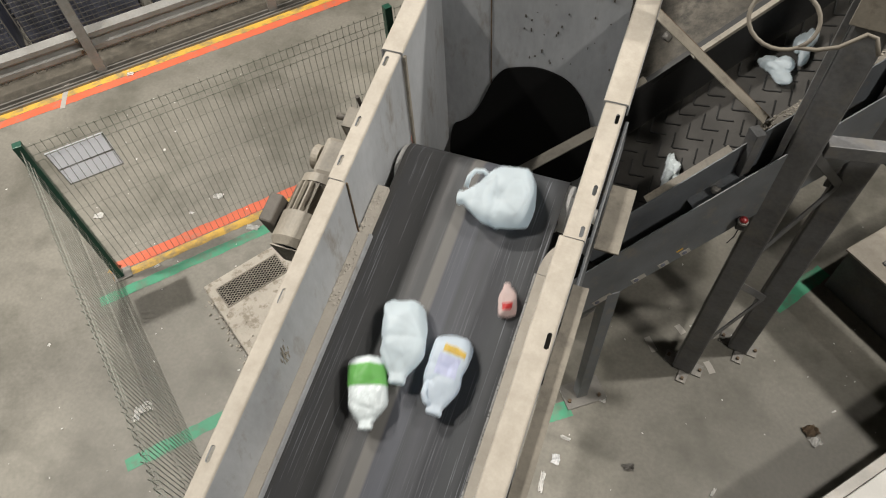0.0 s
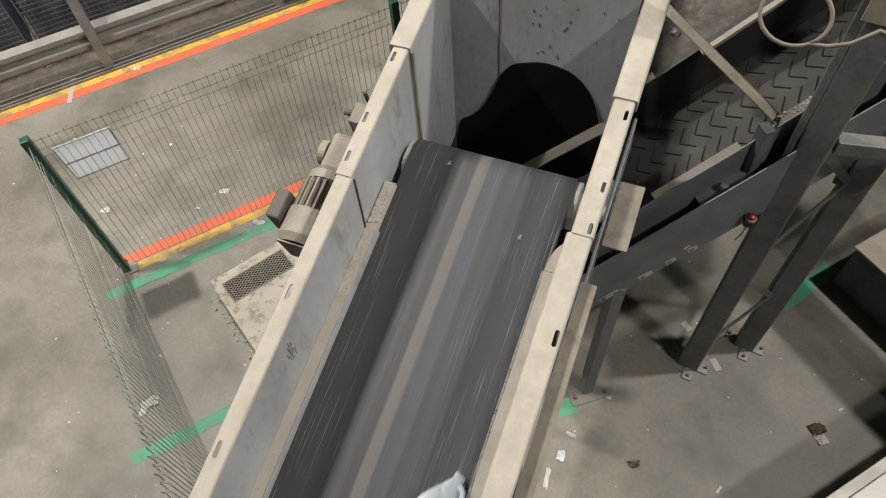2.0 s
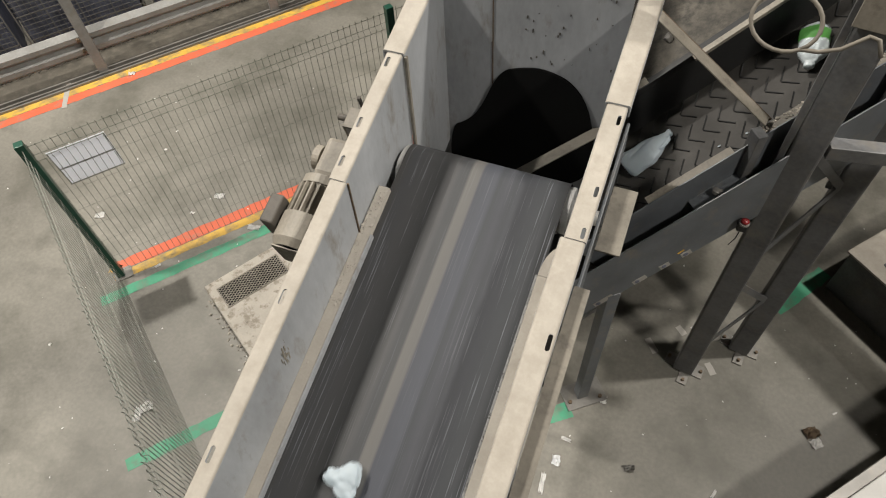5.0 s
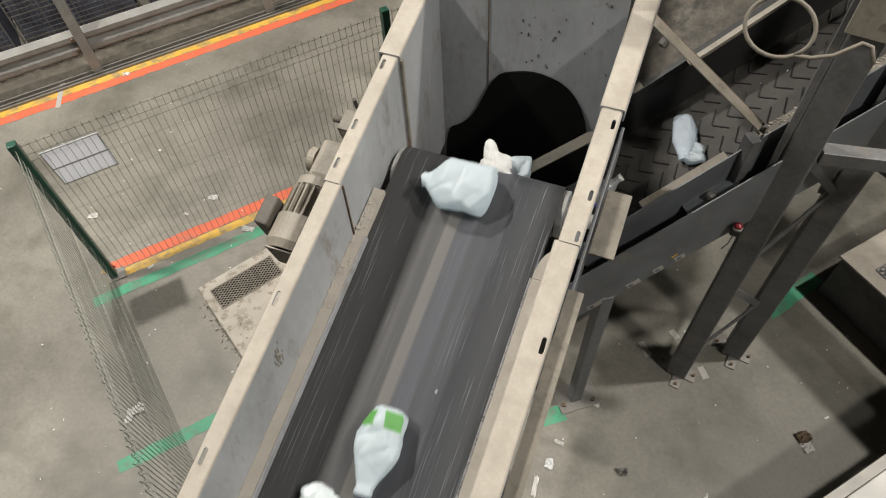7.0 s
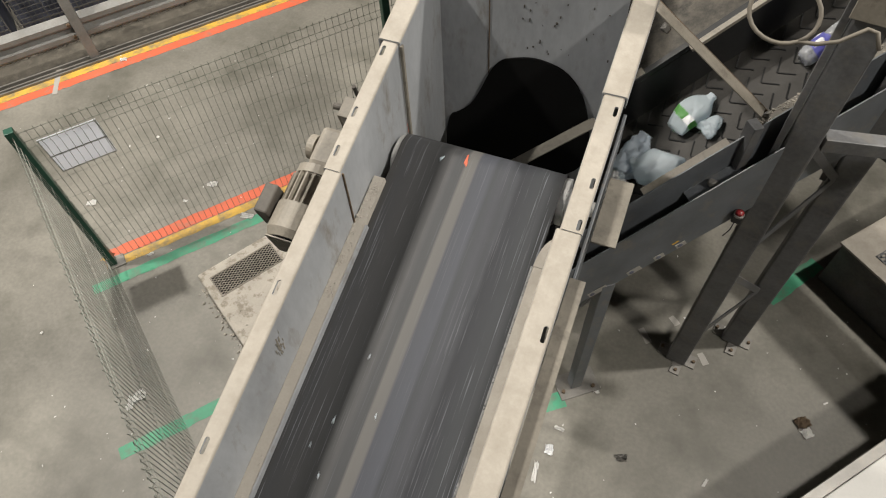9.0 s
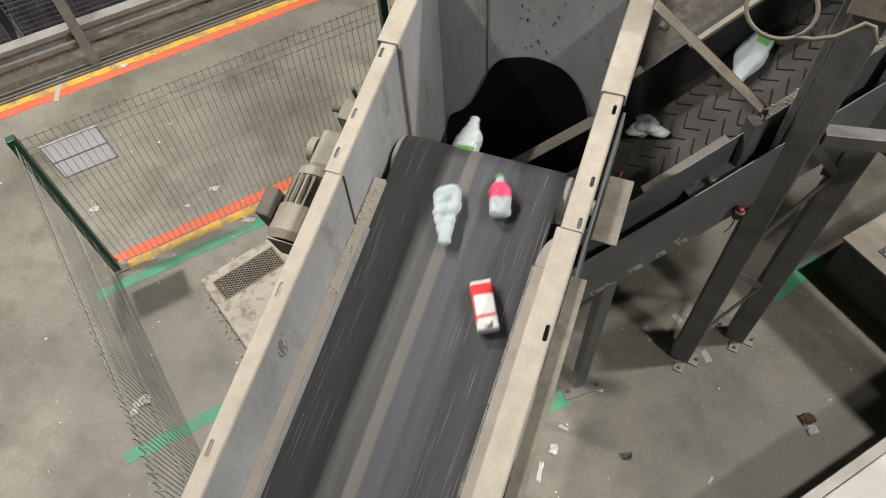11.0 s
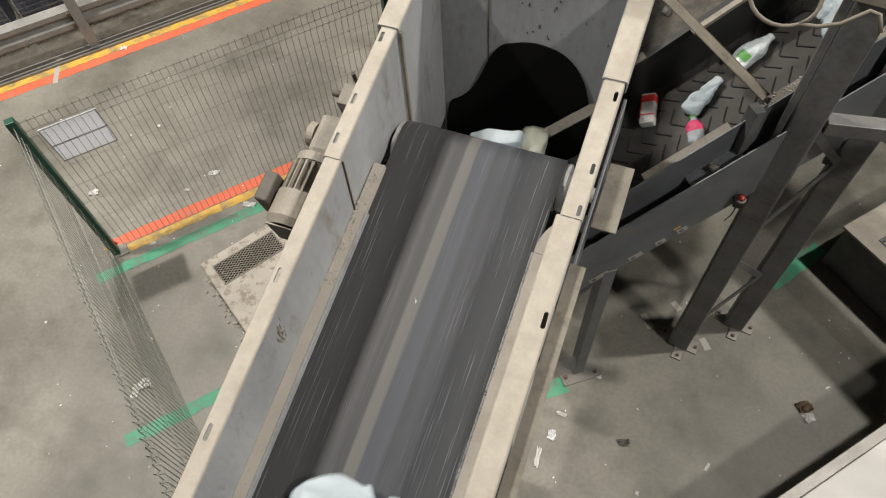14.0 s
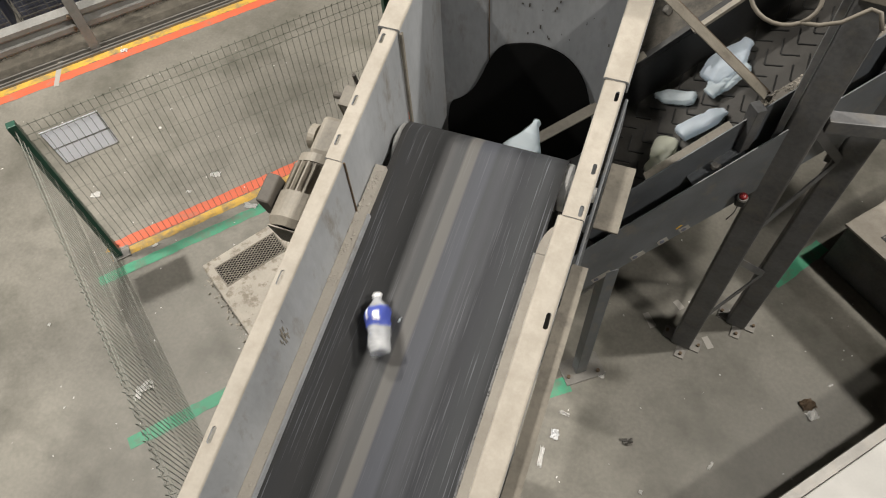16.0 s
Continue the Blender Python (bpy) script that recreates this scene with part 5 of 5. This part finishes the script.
ride(jug("bluish white plastic jug lying aslant", 0.270, 0.092, 0.07, 20, body=MILK_BLUE, crush=.5, taper=0.7, neck=0.5), 12.5, -0.542, 0.508, -37, 0.36, 16.02)
ride(jug("slim white plastic bottle", 0.222, 0.085, 0.05, 21, crush=.5, taper=0.72, neck=0.5), 13.0, -0.539, 0.840, 102, 0.59, 16.07)
ride(jug("creamy white ribbed plastic jug", 0.262, 0.130, 0.08, 22, body=MILK_WARM, crush=0.8, taper=0.7, neck=0.5), 13.0, -0.368, 0.919, -165, 0.30)
ride(jug("milky white jug, round and dented", 0.275, 0.175, 0.10, 23, crush=0.8, taper=0.55, neck=0.3, lean=0.1), 14.5, -0.614, 0.845, -52, 0.42)
ride(jug("milky white jug with blue print at the base", 0.298, 0.178, 0.10, 24, handle=-1, patch=[(.06, .14, .35, 0.75, L_BLUE), (.06, .14, 2.3, 2.8, L_BLUE)], crush=0.8, taper=0.40, neck=0.20), 14.5, -0.396, 0.778, 12, 0.31)
ride(jug("milky white jug with a pinched neck", 0.275, 0.195, 0.10, 25, crush=0.7, taper=0.34, neck=0.14, lean=0.12), 15.0, -0.423, 0.889, 4, 0.32)
ride(crumple("small orange-pink plastic shred on the belt", 0.05, 0.014, 0.004, 44, body=ORANGE), 9.0, -0.630, 1.674, 8, 0.43)
ride(bottle("small clear water bottle with a blue label", 0.215, 0.043, 26, mt=L_BLUE, lab=(.45, .8), cap=BOARD), 16.0, -0.697, 0.927, 25, 0.46)
ride(crumple("flattened clear plastic piece", 0.2, 0.1, 0.05, 31, body=CLEARISH), -2.55, -0.57, YH, 20, 0.34, 0.31)
ride(crumple("crushed milky white jug on the chevron belt", 0.22, 0.13, 0.08, 32), -3.55, -0.57, YH, 70, 0.52, -0.76)
ride(crumple("second crushed milky white jug", 0.2, 0.1, 0.08, 33), -3.7, -0.57, YH, 10, 0.55, -1.0)
ride(crumple("crushed milky white jug with folds", 0.24, 0.14, 0.09, 34), 10.6, -0.57, YH, 60, 0.50, 12.82, -60)
ride(jug("clear plastic jug with green print", 0.24, 0.12, 0.08, 35, body=CLEARISH, patch=(.2, .4, .8, 1.8, L_GREEN), crush=0.8), 10.85, -0.66, YH, 20, 0.56, 13.42, -80)
ride(jug("pink and white bottle with a green cap", 0.16, 0.09, 0.07, 36, band=(.42, .82, L_PINK), cap=L_GREEN, crush=0.7, taper=0.6), 11.1, -0.45, YH, 20, 0.34, 14.08, -20)
CRUMBS = [(1.5, -0.611, 1.639, 0.042), (1.5, -0.739, 1.156, 0.028), (1.5, -0.376, 0.943, 0.030), (8.5, -0.728, 1.149, 0.042), (16.0, -0.642, 0.971, 0.031),
          (9.0, -0.700, 0.86, 0.024), (9.0, -0.735, 0.62, 0.034), (9.0, -0.60, 0.68, 0.022), (9.0, -0.712, 0.44, 0.026), (9.0, -0.78, 0.52, 0.022),
          (14.2, -0.60, 1.25, 0.022), (3.0, -0.56, 1.22, 0.020), (3.0, -0.46, 1.02, 0.018), (6.8, -0.44, 0.66, 0.020)]
for k, (t, x, y, size) in enumerate(CRUMBS):
    ride(crumple("tiny pale plastic crumb on the belt", size * 0.62, size * 0.3, 0.004, 41 + k, name="plastic_crumb"), t, x, y, 10 * k - 60, 0.30 + 0.02 * k)

# metal joint of the belt
joint = thing("belt_fastener", None, "row of bright metal belt fasteners across the belt", "belt joint")
rnd = random.Random(9)
for i in range(14):
    x = -0.262 + i * 0.0398
    lift = rnd.uniform(-0.004, 0.004)
    bm = bmesh.new()
    add_box(bm, x, 0.019 + lift, 0.003, 0.030, 0.022, 0.005, 0.0018)
    part("clip", bm, FASTENER, joint)
    bm = bmesh.new()
    for side in (-0.0095, 0.0095):
        add_box(bm, x + side, -0.014 + lift + rnd.uniform(-.003, .003), 0.003, 0.0125, 0.030, 0.005, 0.0018)
        add_cyl(bm, (x + side, -0.018 + lift, 0.005), (x + side, -0.018 + lift, 0.008), 0.0042, seg=8)
    part("clip_plate", bm, FASTENER, joint)
    if i % 3:
        bm = bmesh.new()
        add_box(bm, x + 0.02, 0.0 + lift, 0.0025, 0.009, 0.052, 0.004, 0.001)
        part("hinge_gap", bm, DEEP_BLACK, joint)


def motions():
    for ob, t, x, y, ang, off, passes, cang in RIDES:
        journey(ob, t, x, y, ang, off, passes, cang)
    rows = []
    for k in range(33):
        t = k * 0.5
        y = 1.512 + VY * (t - 3.5)
        if y < YH - 0.06:
            y = max(y, TAIL + 0.1)
            rows.append((t, Matrix.Translation((BX, y, zb(y))) @ TILT))
    th = 3.5 + (YH - 0.06 - 1.512) / VY
    hy = YH - 0.06
    rows = [r for r in rows if r[0] < th]
    rows.append((th, Matrix.Translation((BX, hy, zb(hy))) @ TILT))
    for i in range(1, 7):
        a = math.pi * i / 6
        p = hc + (RP + 0.001) * (math.cos(a) * UPB + math.sin(a) * Vector((0, 0.971, 0.238)))
        rows.append((round(th + 0.055 * i + 0.03, 3), Matrix.Translation((BX, p.y, p.z)) @ pose(0, 0, 0, 13.77 - 30 * i)))
    te = rows[-1][0]
    for t in (te + 1.5, te + 3.0, 16.0):
        y = max(HEAD_Y - VY * (t - te), TAIL + 0.05)
        p = run(0, y) - UPB * (2 * RP + 0.001)
        rows.append((t, Matrix.Translation((BX, p.y, p.z)) @ pose(0, 0, 0, 13.77 - 180)))
    walk(joint, rows)


motions()
